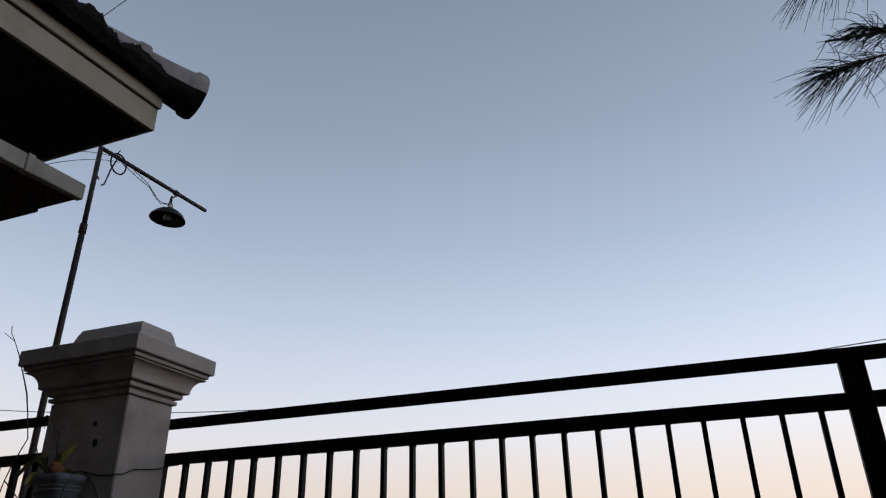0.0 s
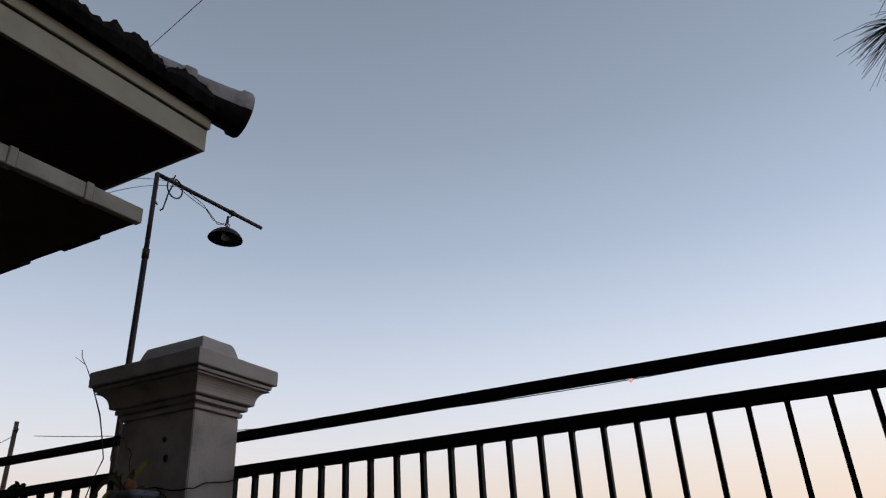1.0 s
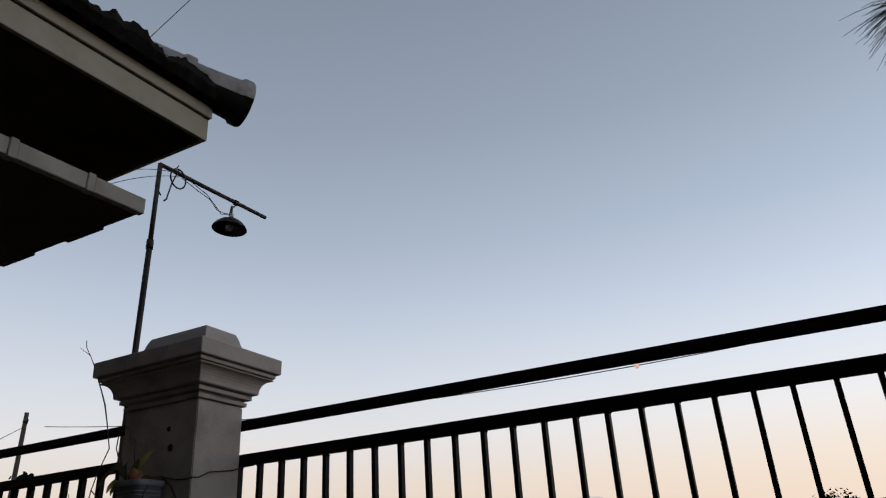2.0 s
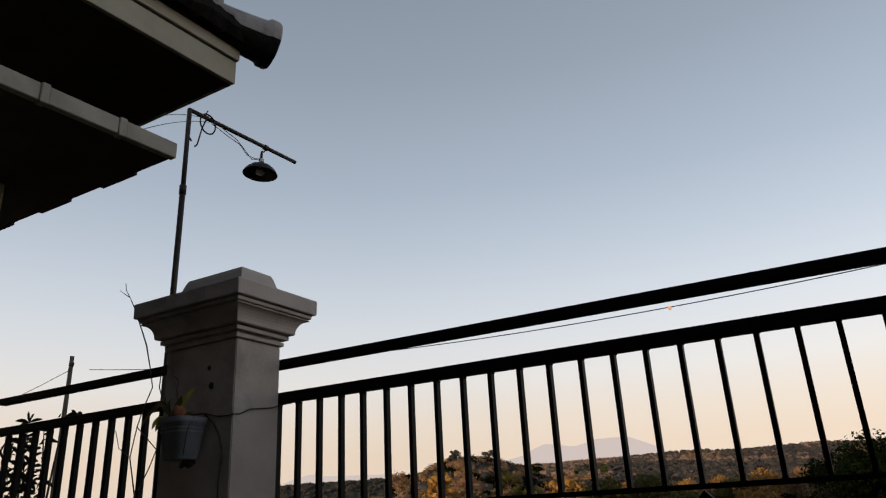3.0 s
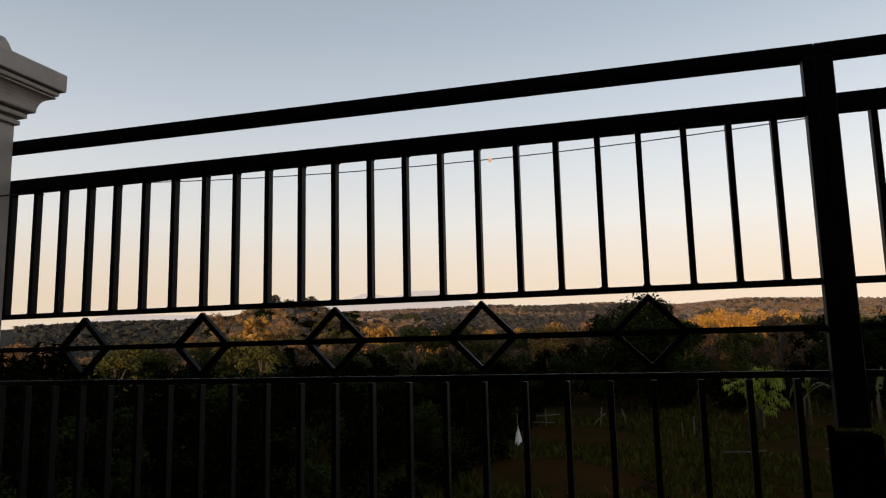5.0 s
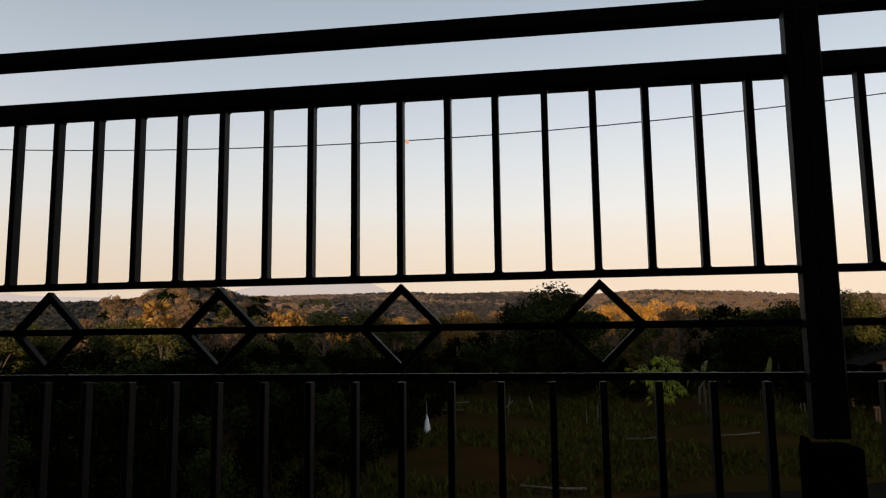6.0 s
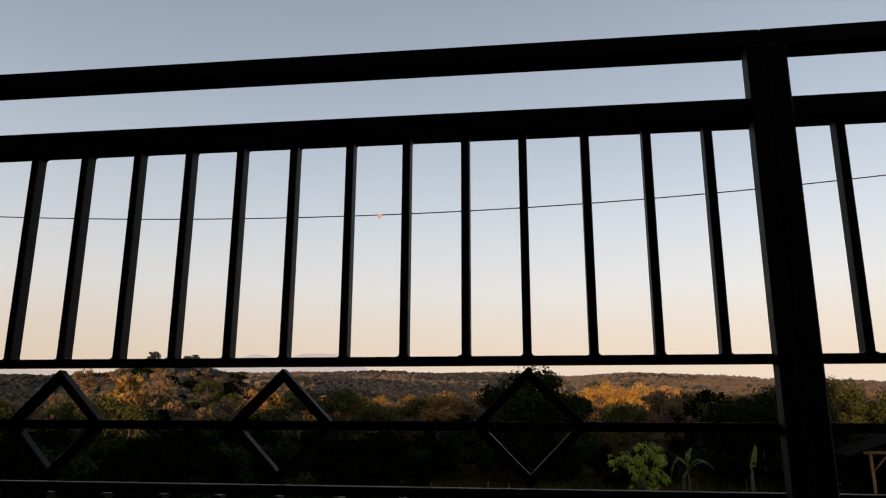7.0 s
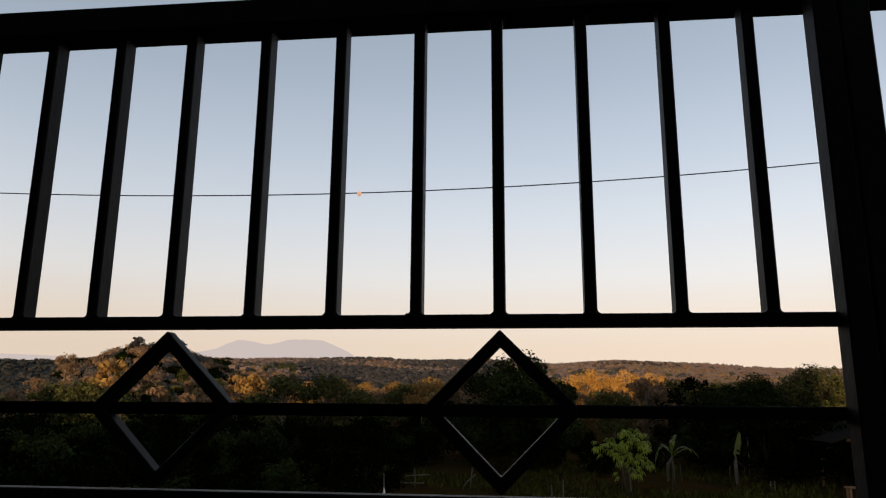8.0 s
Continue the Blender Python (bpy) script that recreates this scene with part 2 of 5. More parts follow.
def part(name, bm, mat, parent=None, label=""):
    """A bmesh or a mesh as one object, under its thing."""
    if isinstance(bm, bpy.types.Mesh):
        me = bm
    else:
        me = bpy.data.meshes.new(name)
        bmesh.ops.recalc_face_normals(bm, faces=bm.faces)
        bm.to_mesh(me)
        bm.free()
        for m in (mat if isinstance(mat, (list, tuple)) else [mat]):
            me.materials.append(m)
    ob = new(name, me)
    if parent:
        ob.parent = parent
    if label:
        ob["label"] = label
    return ob


def empty(name, label, category, at=(0, 0, 0), group="", kind=""):
    ob = new(name)
    ob.location = at
    ob.empty_display_size = 0.1
    return tagged(ob, label, category, group, kind)


def box_bm(x0, x1, y0, y1, z0, z1, bevel=0.0, bm=None):
    bm = bm or bmesh.new()
    r = bmesh.ops.create_cube(bm, size=1, matrix=Matrix.LocRotScale(((x0 + x1) / 2, (y0 + y1) / 2, (z0 + z1) / 2), None, (x1 - x0, y1 - y0, z1 - z0)))
    if bevel:
        es = list({e for v in r["verts"] for e in v.link_edges})
        bmesh.ops.bevel(bm, geom=es, offset=bevel, segments=1, affect="EDGES")
    return bm


def square_lathe(profile, bm=None, wide=0.0, deep=0.0):
    """Four-cornered rings stacked: (half width, z), made wider and deeper by fixed amounts."""
    bm = bm or bmesh.new()
    rings = []
    for h, z in profile:
        rings.append([bm.verts.new((sx * (h + wide), sy * (h + deep), z)) for sx, sy in ((-1, -1), (1, -1), (1, 1), (-1, 1))])
    for a, b in zip(rings, rings[1:]):
        for i in range(4):
            bm.faces.new((a[i], a[(i + 1) % 4], b[(i + 1) % 4], b[i]))
    bm.faces.new(rings[0][::-1])
    bm.faces.new(rings[-1])
    return bm


def lathe(profile, n=20, bm=None, at=(0, 0, 0)):
    bm = bm or bmesh.new()
    rings = []
    for r, z in profile:
        rings.append([bm.verts.new((at[0] + r * math.cos(2 * math.pi * i / n), at[1] + r * math.sin(2 * math.pi * i / n), at[2] + z)) for i in range(n)])
    for a, b in zip(rings, rings[1:]):
        for i in range(n):
            bm.faces.new((a[i], a[(i + 1) % n], b[(i + 1) % n], b[i]))
    for f in bm.faces:
        f.smooth = True
    return bm


def tube(points, radius, n=6, bm=None, caps=True):
    """A tube along points; radius: a number, or one for each point."""
    bm = bm or bmesh.new()
    pts = [Vector(p) for p in points]
    rad = radius if isinstance(radius, (list, tuple)) else [radius] * len(pts)
    rings, last = [], None
    for i, p in enumerate(pts):
        d = (pts[min(i + 1, len(pts) - 1)] - pts[max(i - 1, 0)]).normalized()
        ref = last if last is not None else (Vector((0, 0, 1)) if abs(d.z) < 0.9 else Vector((1, 0, 0)))
        u = (ref - d * ref.dot(d)).normalized()
        last = u
        v = d.cross(u)
        rings.append([bm.verts.new(p + rad[i] * (u * math.cos(2 * math.pi * k / n) + v * math.sin(2 * math.pi * k / n))) for k in range(n)])
    for a, b in zip(rings, rings[1:]):
        for k in range(n):
            f = bm.faces.new((a[k], a[(k + 1) % n], b[(k + 1) % n], b[k]))
            f.smooth = n > 5
    if caps:
        bm.faces.new(rings[0][::-1])
        bm.faces.new(rings[-1])
    return bm


def sag(a, b, drop, n=16):
    a, b = Vector(a), Vector(b)
    return [a.lerp(b, i / n) - Vector((0, 0, drop * 4 * (i / n) * (1 - i / n))) for i in range(n + 1)]


def leaf_quads(rng, centres, radii, counts, size, mats=None, squash=0.8, tumble=0.45, slim=0.55, inner=0.45):
    """Many small four-cornered leaves scattered in the outer shells of clumps."""
    vs, mi = [], []
    for j, (c, r, n) in enumerate(zip(centres, radii, counts)):
        d = rng.normal(size=(n, 3))
        d /= np.linalg.norm(d, axis=1, keepdims=True)
        p = np.array(c) + d * (r * (inner + (1.07 - inner) * rng.random((n, 1)))) * np.array((1, 1, squash))
        # leaves lie roughly along the clump's outside
        a = np.cross(d, rng.normal(size=(n, 3))) + tumble * rng.normal(size=(n, 3))
        a /= np.linalg.norm(a, axis=1, keepdims=True)
        b = np.cross(a, d + tumble * rng.normal(size=(n, 3)))
        b /= np.linalg.norm(b, axis=1, keepdims=True)
        s = size * (0.6 + 0.8 * rng.random((n, 1)))
        vs.append(np.stack([p - a * s, p - b * s * slim, p + a * s, p + b * s * slim], 1))
        mi.append(np.full(n, mats[j] if mats is not None else 0))
    return np.concatenate(vs), np.concatenate(mi)


def quads_mesh(name, quads, mat, index=None):
    n = len(quads)
    me = bpy.data.meshes.new(name)
    me.vertices.add(4 * n)
    me.vertices.foreach_set("co", quads.reshape(-1).astype(np.float32))
    me.loops.add(4 * n)
    me.loops.foreach_set("vertex_index", np.arange(4 * n, dtype=np.int32))
    me.polygons.add(n)
    me.polygons.foreach_set("loop_start", np.arange(0, 4 * n, 4, dtype=np.int32))
    for m in (mat if isinstance(mat, (list, tuple)) else [mat]):
        me.materials.append(m)
    if index is not None:
        me.polygons.foreach_set("material_index", index.astype(np.int32))
    me.update(calc_edges=True)
    return me


# ---- large structure: land, road, terrace, house behind ----
def land_height(x, y):
    # the valley floor climbs gently away from the terrace
    v = (y + 1.5) / 0.96
    u = x + 0.003 * v
    rise = 0.0708 * max(0.0, v) - 0.1
    r = math.hypot(u, v - 1.5)
    az = math.degrees(math.atan2(u, v - 1.5))
    ridge = np.interp(az, (-180, -60, -37, -33, -14, -10, -5, 2.5, 7, 13, 19, 25, 60, 180), (-0.6, -0.6, -0.58, -0.6, -0.6, -0.74, -0.95, -1.3, -1.1, -1.28, -1.65, -1.7, -1.4, -0.6))
    top = 1 + 700 * math.tan(math.radians(ridge))
    z = np.interp(r, (0, 24, 40, 70, 120, 200, 300, 450, 700, 1000, 1800, 6000), (-4.6, -4.6, -4.9, -7.5, -11, -14.5, -16.5, 0.35 * -16.5 + 0.65 * top, top, top - 12, -100, -330))
    z += 16.0 * math.exp(-((az + 28.0) / 6.8) ** 2 - ((r - 235) / 75) ** 2)
    z += 3.6 * noise.noise((x * 0.012, y * 0.012, 0.3)) * min(1, r / 300) + 3.0 * noise.noise((x * 0.004, y * 0.004, 2.3)) * min(1, max(0, r - 150) / 300)
    if r > 19:
        z += 0.12 * noise.noise((x * 0.2, y * 0.2, 1.7))
    return float(z) + rise


def build_ground():
    radii = [0.5, 4, 8, 12, 16, 19, 21, 23, 25, 27, 29, 31, 33, 36, 39, 43, 48, 55, 63, 72, 84, 98, 115, 135, 160, 185, 210, 235, 260, 290, 330, 380, 430, 490, 550, 620, 700, 800, 1000, 1400, 2200, 3500, 4900]
    n = 300
    vs = [(r * math.sin(2 * math.pi * k / n), r * math.cos(2 * math.pi * k / n)) for r in radii for k in range(n)]
    vs = [(x, y, land_height(x, y)) for x, y in vs]
    vs.append((0, 0, land_height(0, 0)))
    fs, idx = [], []
    for i in range(len(radii) - 1):
        for k in range(n):
            fs.append((i * n + k, i * n + (k + 1) % n, (i + 1) * n + (k + 1) % n, (i + 1) * n + k))
            az = (360 * k / n + 180) % 360 - 180
            # ground tone follows the light: dark to the west, bright to the east
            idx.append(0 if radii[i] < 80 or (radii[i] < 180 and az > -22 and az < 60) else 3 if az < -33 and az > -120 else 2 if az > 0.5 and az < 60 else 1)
    for k in range(n):
        fs.append((len(vs) - 1, (k + 1) % n, k))
        idx.append(0)
    me = mesh_of("ground", vs, [f[::-1] for f in fs], [GROUND, HILL, SUNLIT_HILL, SHADED_HILL], True)
    me.polygons.foreach_set("material_index", idx)
    tagged(new("ground", me), "dry evening field of soil and grass running to wooded hills", "ground", kind="structure")


build_ground()


def build_road():
    vs, fs = [], []
    n = 40
    for i in range(n + 1):
        x = -60 + 120 * i / n
        e = 16.8 + 0.27 * x + 0.25 * math.sin(x * 0.9)
        near, far = land_height(x, e - 7.2), land_height(x, e)
        vs += [(x, e - 7.2, near + 0.06), (x, e, far + 0.06), (x, e + 0.05, far - 0.07), (x, e - 7.25, near - 0.07)]
    for i in range(n):
        a, b = 4 * i, 4 * i + 4
        fs += [(a, b, b + 1, a + 1), (a + 1, b + 1, b + 2, a + 2), (a + 3, b + 3, b, a)]
    tagged(new("road", mesh_of("road", vs, [f[::-1] for f in fs], ASPHALT)), "dim grey asphalt lane along the field", "road", kind="structure")


build_road()


def build_mountain():
    """Far twin-topped volcano, hazy; plain backdrop."""
    prof = ((-60, -90), (-43, -60), (-41, -20), (-39.5, 6), (-38.3, -12), (-36.5, -20), (-34, -30), (-30, -60), (-26, -40), (-24.4, -12), (-23.3, 4), (-22.4, 36), (-21.7, 55), (-21.2, 53), (-20.5, 44), (-19.8, 31), (-19.3, 29), (-18.7, 40), (-18.1, 54), (-17.6, 58), (-17.1, 56), (-16.7, 58), (-15.9, 55), (-15.4, 52), (-14.9, 36), (-14.2, 12), (-13.5, -12), (-12.5, -60), (-8, -170), (10, -190), (60, -190))
    vs, fs = [], []
    n = 900
    for i in range(n + 1):
        az = -60 + 100 * i / n
        z = np.interp(az, [p[0] for p in prof], [p[1] for p in prof]) + 1.4 * noise.noise((az * 2.7, 0.2, 0)) + 0.8 * noise.noise((az * 9.0, 1.2, 0))
        for r, zz in ((4300, -600), (4400, float(z)), (4700, -600)):
            v = r * math.cos(math.radians(az)) + 1.5
            vs.append((r * math.sin(math.radians(az)) - 0.003 * v, 0.96 * v - 1.5, zz + 0.0708 * v))
    for i in range(n):
        a, b = 3 * i, 3 * i + 3
        fs += [(a, b, b + 1, a + 1), (a + 1, b + 1, b + 2, a + 2)]
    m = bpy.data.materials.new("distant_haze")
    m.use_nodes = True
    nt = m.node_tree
    # even emission paints the haze over the slopes instead of lighting them
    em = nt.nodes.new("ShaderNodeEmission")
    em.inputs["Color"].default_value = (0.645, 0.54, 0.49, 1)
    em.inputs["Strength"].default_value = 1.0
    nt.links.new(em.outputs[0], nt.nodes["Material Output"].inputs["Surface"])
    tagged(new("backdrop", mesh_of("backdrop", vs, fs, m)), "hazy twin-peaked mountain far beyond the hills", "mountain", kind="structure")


build_mountain()

# terrace slab with its retaining wall, and the unseen house block that closes it behind
tagged(part("floor", box_bm(-14, 7.5, -5.0, 0.45, -0.25, 0.0, 0.01), FLOOR), "grey cement terrace floor behind the fence", "floor", kind="structure")
tagged(part("retaining_wall", box_bm(-14, 7.5, 0.10, 0.42, -5.0, -0.254, 0.01), MASONRY), "cement retaining wall below the terrace edge", "wall", kind="structure")
tagged(part("kerb", box_bm(-4.95, 7.5, -0.09, 0.09, 0.003, 0.16, 0.008), MASONRY), "low cement kerb under the metal fence", "kerb", kind="structure")
# unseen blocker: its length and height set the shadow on the field
tagged(part("wall_south", box_bm(-40, 5.4, -12, -5.0, -5, 5.75, 0.0), DARK_WALL), "unseen dark block standing for the house and shading the field", "wall", kind="structure")
# added out of view: blocks sky so the pillar darkens downwards
tagged(part("ceiling", box_bm(-3.6, 5.4, -5.0, -1.8, 3.25, 3.45, 0.01), SOFFIT), "unseen slab added over the terrace to cut the sky light", "ceiling", kind="structure")
tagged(part("wall_east", box_bm(7.5, 7.7, -5.0, 0.45, -5, 1.6, 0.0), DARK_WALL), "plain dark brown side wall of the terrace", "wall", kind="structure")

# ---- the metal fence ----
PITCH = 0.1192
SHIFT = {1: 0.0004, 2: 0.0038, 3: 0.0042, 4: 0.0004, 5: 0.0042, 6: 0.003, 7: 0.0034, 8: 0.002, 9: 0.0042, 10: 0.008, 11: 0.009, 12: 0.0054, 13: 0.006, 14: 0.0038, 15: 0.0014, 16: 0.0014, 17: -0.0016, 18: -0.003, 19: -0.0044}
BAR = 0.0165


def bar_mesh(name, length):
    bm = box_bm(-BAR / 2, BAR / 2, -0.015, 0.015, 0, length, 0.0018)
    me = bpy.data.meshes.new(name)
    bm.to_mesh(me)
    bm.free()
    me.materials.append(BLACK_PAINT)
    return me


def diamond_mesh(half_w, half_h, width, depth):
    bm = bmesh.new()
    k = width / half_h * math.hypot(half_w, half_h) / half_w
    rings = []
    for s, y in ((1, -depth / 2), (1 - k, -depth / 2), (1 - k, depth / 2), (1, depth / 2)):
        rings.append([bm.verts.new((x * half_w * s, y, z * half_h * s)) for x, z in ((1, 0), (0, 1), (-1, 0), (0, -1))])
    for i in range(4):
        a, b = rings[i], rings[(i + 1) % 4]
        for j in range(4):
            bm.faces.new((a[j], a[(j + 1) % 4], b[(j + 1) % 4], b[j]))
    bmesh.ops.recalc_face_normals(bm, faces=bm.faces)
    bmesh.ops.bevel(bm, geom=list(bm.edges), offset=0.0014, segments=1, affect="EDGES")
    me = bpy.data.meshes.new("diamond")
    bm.to_mesh(me)
    bm.free()
    me.materials.append(BLACK_PAINT)
    return me


UPPER, LOWER = bar_mesh("baluster", 0.457), bar_mesh("lower_baluster", 0.56)
DIAMOND = diamond_mesh(0.108, 0.108, 0.0165, 0.022)


def weld_lumps(rng, where, parent, corners, thick):
    bm = bmesh.new()
    for x, y, z in where:
        bmesh.ops.create_icosphere(bm, subdivisions=1, radius=0.004 + 0.003 * rng.random(), matrix=Matrix.LocRotScale((x, y, z), None, (1.6, 1, 0.8)))
    # small fillets of weld and paint where each bar meets its rails
    for x, z, sz in corners:
        for sx in (-1, 1):
            e = x + sx * BAR * 0.5 * thick
            k = 0.0035 + 0.002 * rng.random()
            ring = []
            for y in (-0.013, 0.013):
                ring.append([bm.verts.new(q) for q in ((e, y, z), (e + sx * k, y, z), (e + sx * k * 0.35, y, z + sz * k * 0.35), (e, y, z + sz * k))])
            for j in range(4):
                bm.faces.new((ring[0][j], ring[0][(j + 1) % 4], ring[1][(j + 1) % 4], ring[1][j]))
            bm.faces.new(ring[0][::-1])
            bm.faces.new(ring[1])
    tagged(part("weld_bead", bm, BLACK_PAINT, parent), kind="stuff")


def fence_panel(x0, x1, bars, diamonds, up, gap, label, thick=1.0):
    """bars: list of x; up: how far the panel is raised; gap: clear height between the two upper rails."""
    f = empty("metal_fence", label, "fence", ((x0 + x1) / 2, 0, 0.16), "metal fence panels")
    cx = (x0 + x1) / 2

    def rail(name, za, zb, depth, a=x0, b=x1, bevel=0.003):
        o = part(name, box_bm(a - cx, b - cx, -depth / 2, depth / 2, za - 0.16, zb - 0.16, bevel), BLACK_PAINT, f)
        return o

    rng = np.random.default_rng(int(abs(x0) * 100) + 5)
    top = rail("top_rail", 1.494 + gap + up, 1.529 + gap + up, 0.060, x0 if x0 < -0.1 else -0.0164, x1 if x1 > 0 or x1 < -0.1 else -0.0176, 0.0012)
    second = rail("second_rail", 1.444 + up, 1.488 + up, 0.056)
    # the rails climb a little towards the pillar
    for o, climb in ((top, 0.006), (second, 0.0035)):
        for v in o.data.vertices:
            v.co.z += climb * abs(v.co.x + cx)
    rail("lower_rail", 0.983 + up, 1.000 + up, 0.030, bevel=0.0016)
    rail("low_rail", 0.745 + up, 0.762 + up, 0.022, bevel=0.0016)
    rail("bottom_rail", 0.182 + up, 0.200 + up, 0.030, bevel=0.0016)
    for x in bars:
        b = part("baluster", UPPER, None, f)
        b.location = (x - cx, 0, 1.0 - 0.16 + up)
        c = part("lower_baluster", LOWER, None, f)
        c.location = (x - cx, 0, 0.2 - 0.16 + up)
        b.scale = (thick, 1, 1)
        c.scale = (thick, 1, 0.542 / 0.56)
    edges = [x0] + [v for d in diamonds for v in (d - 0.102, d + 0.102)] + [x1]
    for d in diamonds:
        o = part("diamond", DIAMOND, None, f)
        o.location = (d - cx, 0, 0.8715 - 0.16 + up)
    for a, b in zip(edges[0::2], edges[1::2]):
        if b - a > 0.02:
            rail("middle_rail", 0.863 + up, 0.880 + up, 0.020, a, b, 0.0016)
    for i in range(3):
        j = part("foot_stub", box_bm(-0.012, 0.012, -0.012, 0.012, 0.0, 0.03 + up, 0.002), BLACK_PAINT, f)
        j.location = (x0 + (x1 - x0) * (0.1 + 0.4 * i) - cx, 0, 0)
    weld_lumps(rng, [(x - cx + rng.normal() * 0.004, -0.014, 0.84 + up - 0.001) for x in bars[::2]] + [(x - cx, -0.014, 1.283 + up) for x in bars[::3]], f,
               [(x - cx, 0.840 + up, 1) for x in bars] + [(x - cx, 1.284 + up, -1) for x in bars], thick)
    return f


MAIN_X = [-PITCH * k - 0.008 + SHIFT.get(k, 0) for k in range(1, 24)]
fence_panel(-2.80, -0.020, MAIN_X[:22] + [-2.748], [MAIN_X[k - 1] for k in (4, 8, 12, 16, 20)], 0.0, 0.102,
            "black painted steel fence with square bars and diamond frieze")
fence_panel(-0.014, 2.80, [PITCH * k - 0.004 for k in range(1, 23)], [PITCH * k - 0.004 for k in (4, 8, 12, 16, 20)], 0.0, 0.102,
            "black painted steel fence panel beyond the double post")
fence_panel(-5.04, -2.90, [-3.115 - 0.137 * k for k in range(0, 14)], [-3.115 - 0.137 * k for k in (3, 7, 11)], 0.058, 0.125,
            "black painted steel fence set slightly higher beside the pillar", 1.7)


def fence_post():
    p = empty("fence_post", "black double steel fence post on a footing", "post", (0, 0, 0.62))
    part("tube", box_bm(-0.050, -0.0176, -0.046, -0.008, 0.003, 0.9695, 0.003), BLACK_PAINT, p)
    part("tube", box_bm(-0.0164, 0.024, -0.046, -0.008, 0.003, 0.9695, 0.003), BLACK_PAINT, p)
    t = empty("post_footing", "dark rough cement footing block under the post", "footing", (-0.004, 0, 0.003))
    bm = box_bm(-0.054, 0.050, -0.048, 0.048, 0, 0.602, 0.006)
    for v in bm.verts:
        v.co.x += 0.004 * noise.noise(v.co * 9)
        v.co.y += 0.004 * noise.noise(v.co * 9 + Vector((3, 1, 2)))
    part("block", bm, FOOTING, t)
    part("collar", box_bm(-0.064, -0.0545, -0.046, 0.0, 0.3, 0.622, 0.003), FOOTING, t)


FOOTING = material("dark_footing_cement", (0.005, 0.0046, 0.0043), (0.0035, 0.0032, 0.003), 9, 0.95, 0, 0.5, 50, gloss=0.0)
fence_post()


# ---- the masonry pillar and what hangs on it ----
PX, PY = -2.902, -0.20
FLAT = (0.055, -0.027)


def pillar():
    p = empty("masonry_pillar", "grey cement pillar with moulded capital and stepped top", "pillar", (PX, PY, 0.003))
    p.scale = (1, 1, 1.0075)
    bm = square_lathe([(0.175, 0), (0.175, 0.12), (0.159, 0.13), (0.159, 1.672)], None, *FLAT)
    bmesh.ops.bevel(bm, geom=[e for e in bm.edges if abs(e.verts[0].co.z - e.verts[1].co.z) > 0.5], offset=0.004, segments=2, affect="EDGES")
    part("shaft", bm, MASONRY, p)
    cove = [(0.205 + 0.045 * (1 - math.cos(a)), 1.735 + 0.062 * math.sin(a)) for a in [math.pi / 2 * i / 7 for i in range(8)]]
    for name, prof in (("lower_moulding", [(0.150, 1.6722), (0.150, 1.679), (0.170, 1.6795), (0.171, 1.696), (0.154, 1.6965), (0.154, 1.701)]), ("upper_moulding", [(0.156, 1.7012), (0.156, 1.707), (0.185, 1.7075), (0.186, 1.7245), (0.164, 1.725), (0.164, 1.7308)]),
                       ("cove", [(0.200, 1.731)] + cove + [(0.251, 1.802)]), ("fillet", [(0.232, 1.8025), (0.232, 1.8075), (0.255, 1.808), (0.257, 1.822), (0.234, 1.8225), (0.234, 1.8262)]),
                       ("cap_slab", [(0.270, 1.8265), (0.273, 1.83), (0.274, 1.892), (0.271, 1.896)]),
                       ("cap_top", [(0.215, 1.8965), (0.188, 1.903), (0.166, 1.918), (0.150, 1.944), (0.139, 1.975), (0.130, 2.005), (0.120, 2.027), (0.03, 2.040)])):
        bm = square_lathe(prof, None, *FLAT)
        bmesh.ops.recalc_face_normals(bm, faces=bm.faces)
        bmesh.ops.bevel(bm, geom=[e for e in bm.edges if e.calc_face_angle(0) > 0.6], offset=0.0018, segments=1, affect="EDGES")
        o = part(name, bm, MASONRY, p)
        if name == "cap_top":
            o.location = (-0.03, 0.035, 0)
    for x, z, r, n in ((-2.840, 1.569, 0.010, 6), (-2.820, 1.491, 0.014, 6), (-2.894, 1.029, 0.015, 9)):
        o = part("plug", lathe([(0.0001, 0.0), (r, 0.0), (r * 0.9, 0.004), (0.0001, 0.004)], n), HOLE, p, "dark rubber plug in an old hole")
        o.location = (x - PX, -0.1322, z)
        o.rotation_euler = (radians(90), 0, 0.4)
        o.scale = (1, 1.2, 1)
    # old mortar joints of the slab show as thin grooves
    for sx in (-0.11, 0.13):
        part("slab_joint", box_bm(sx - 0.0015, sx + 0.0015, -0.2485, -0.2445, 1.836, 1.89), MORTAR, p)
    for sy in (-0.02, 0.15):
        part("slab_joint", box_bm(0.3215, 0.3255, sy - 0.0015, sy + 0.0015, 1.836, 1.89), MORTAR, p)


pillar()


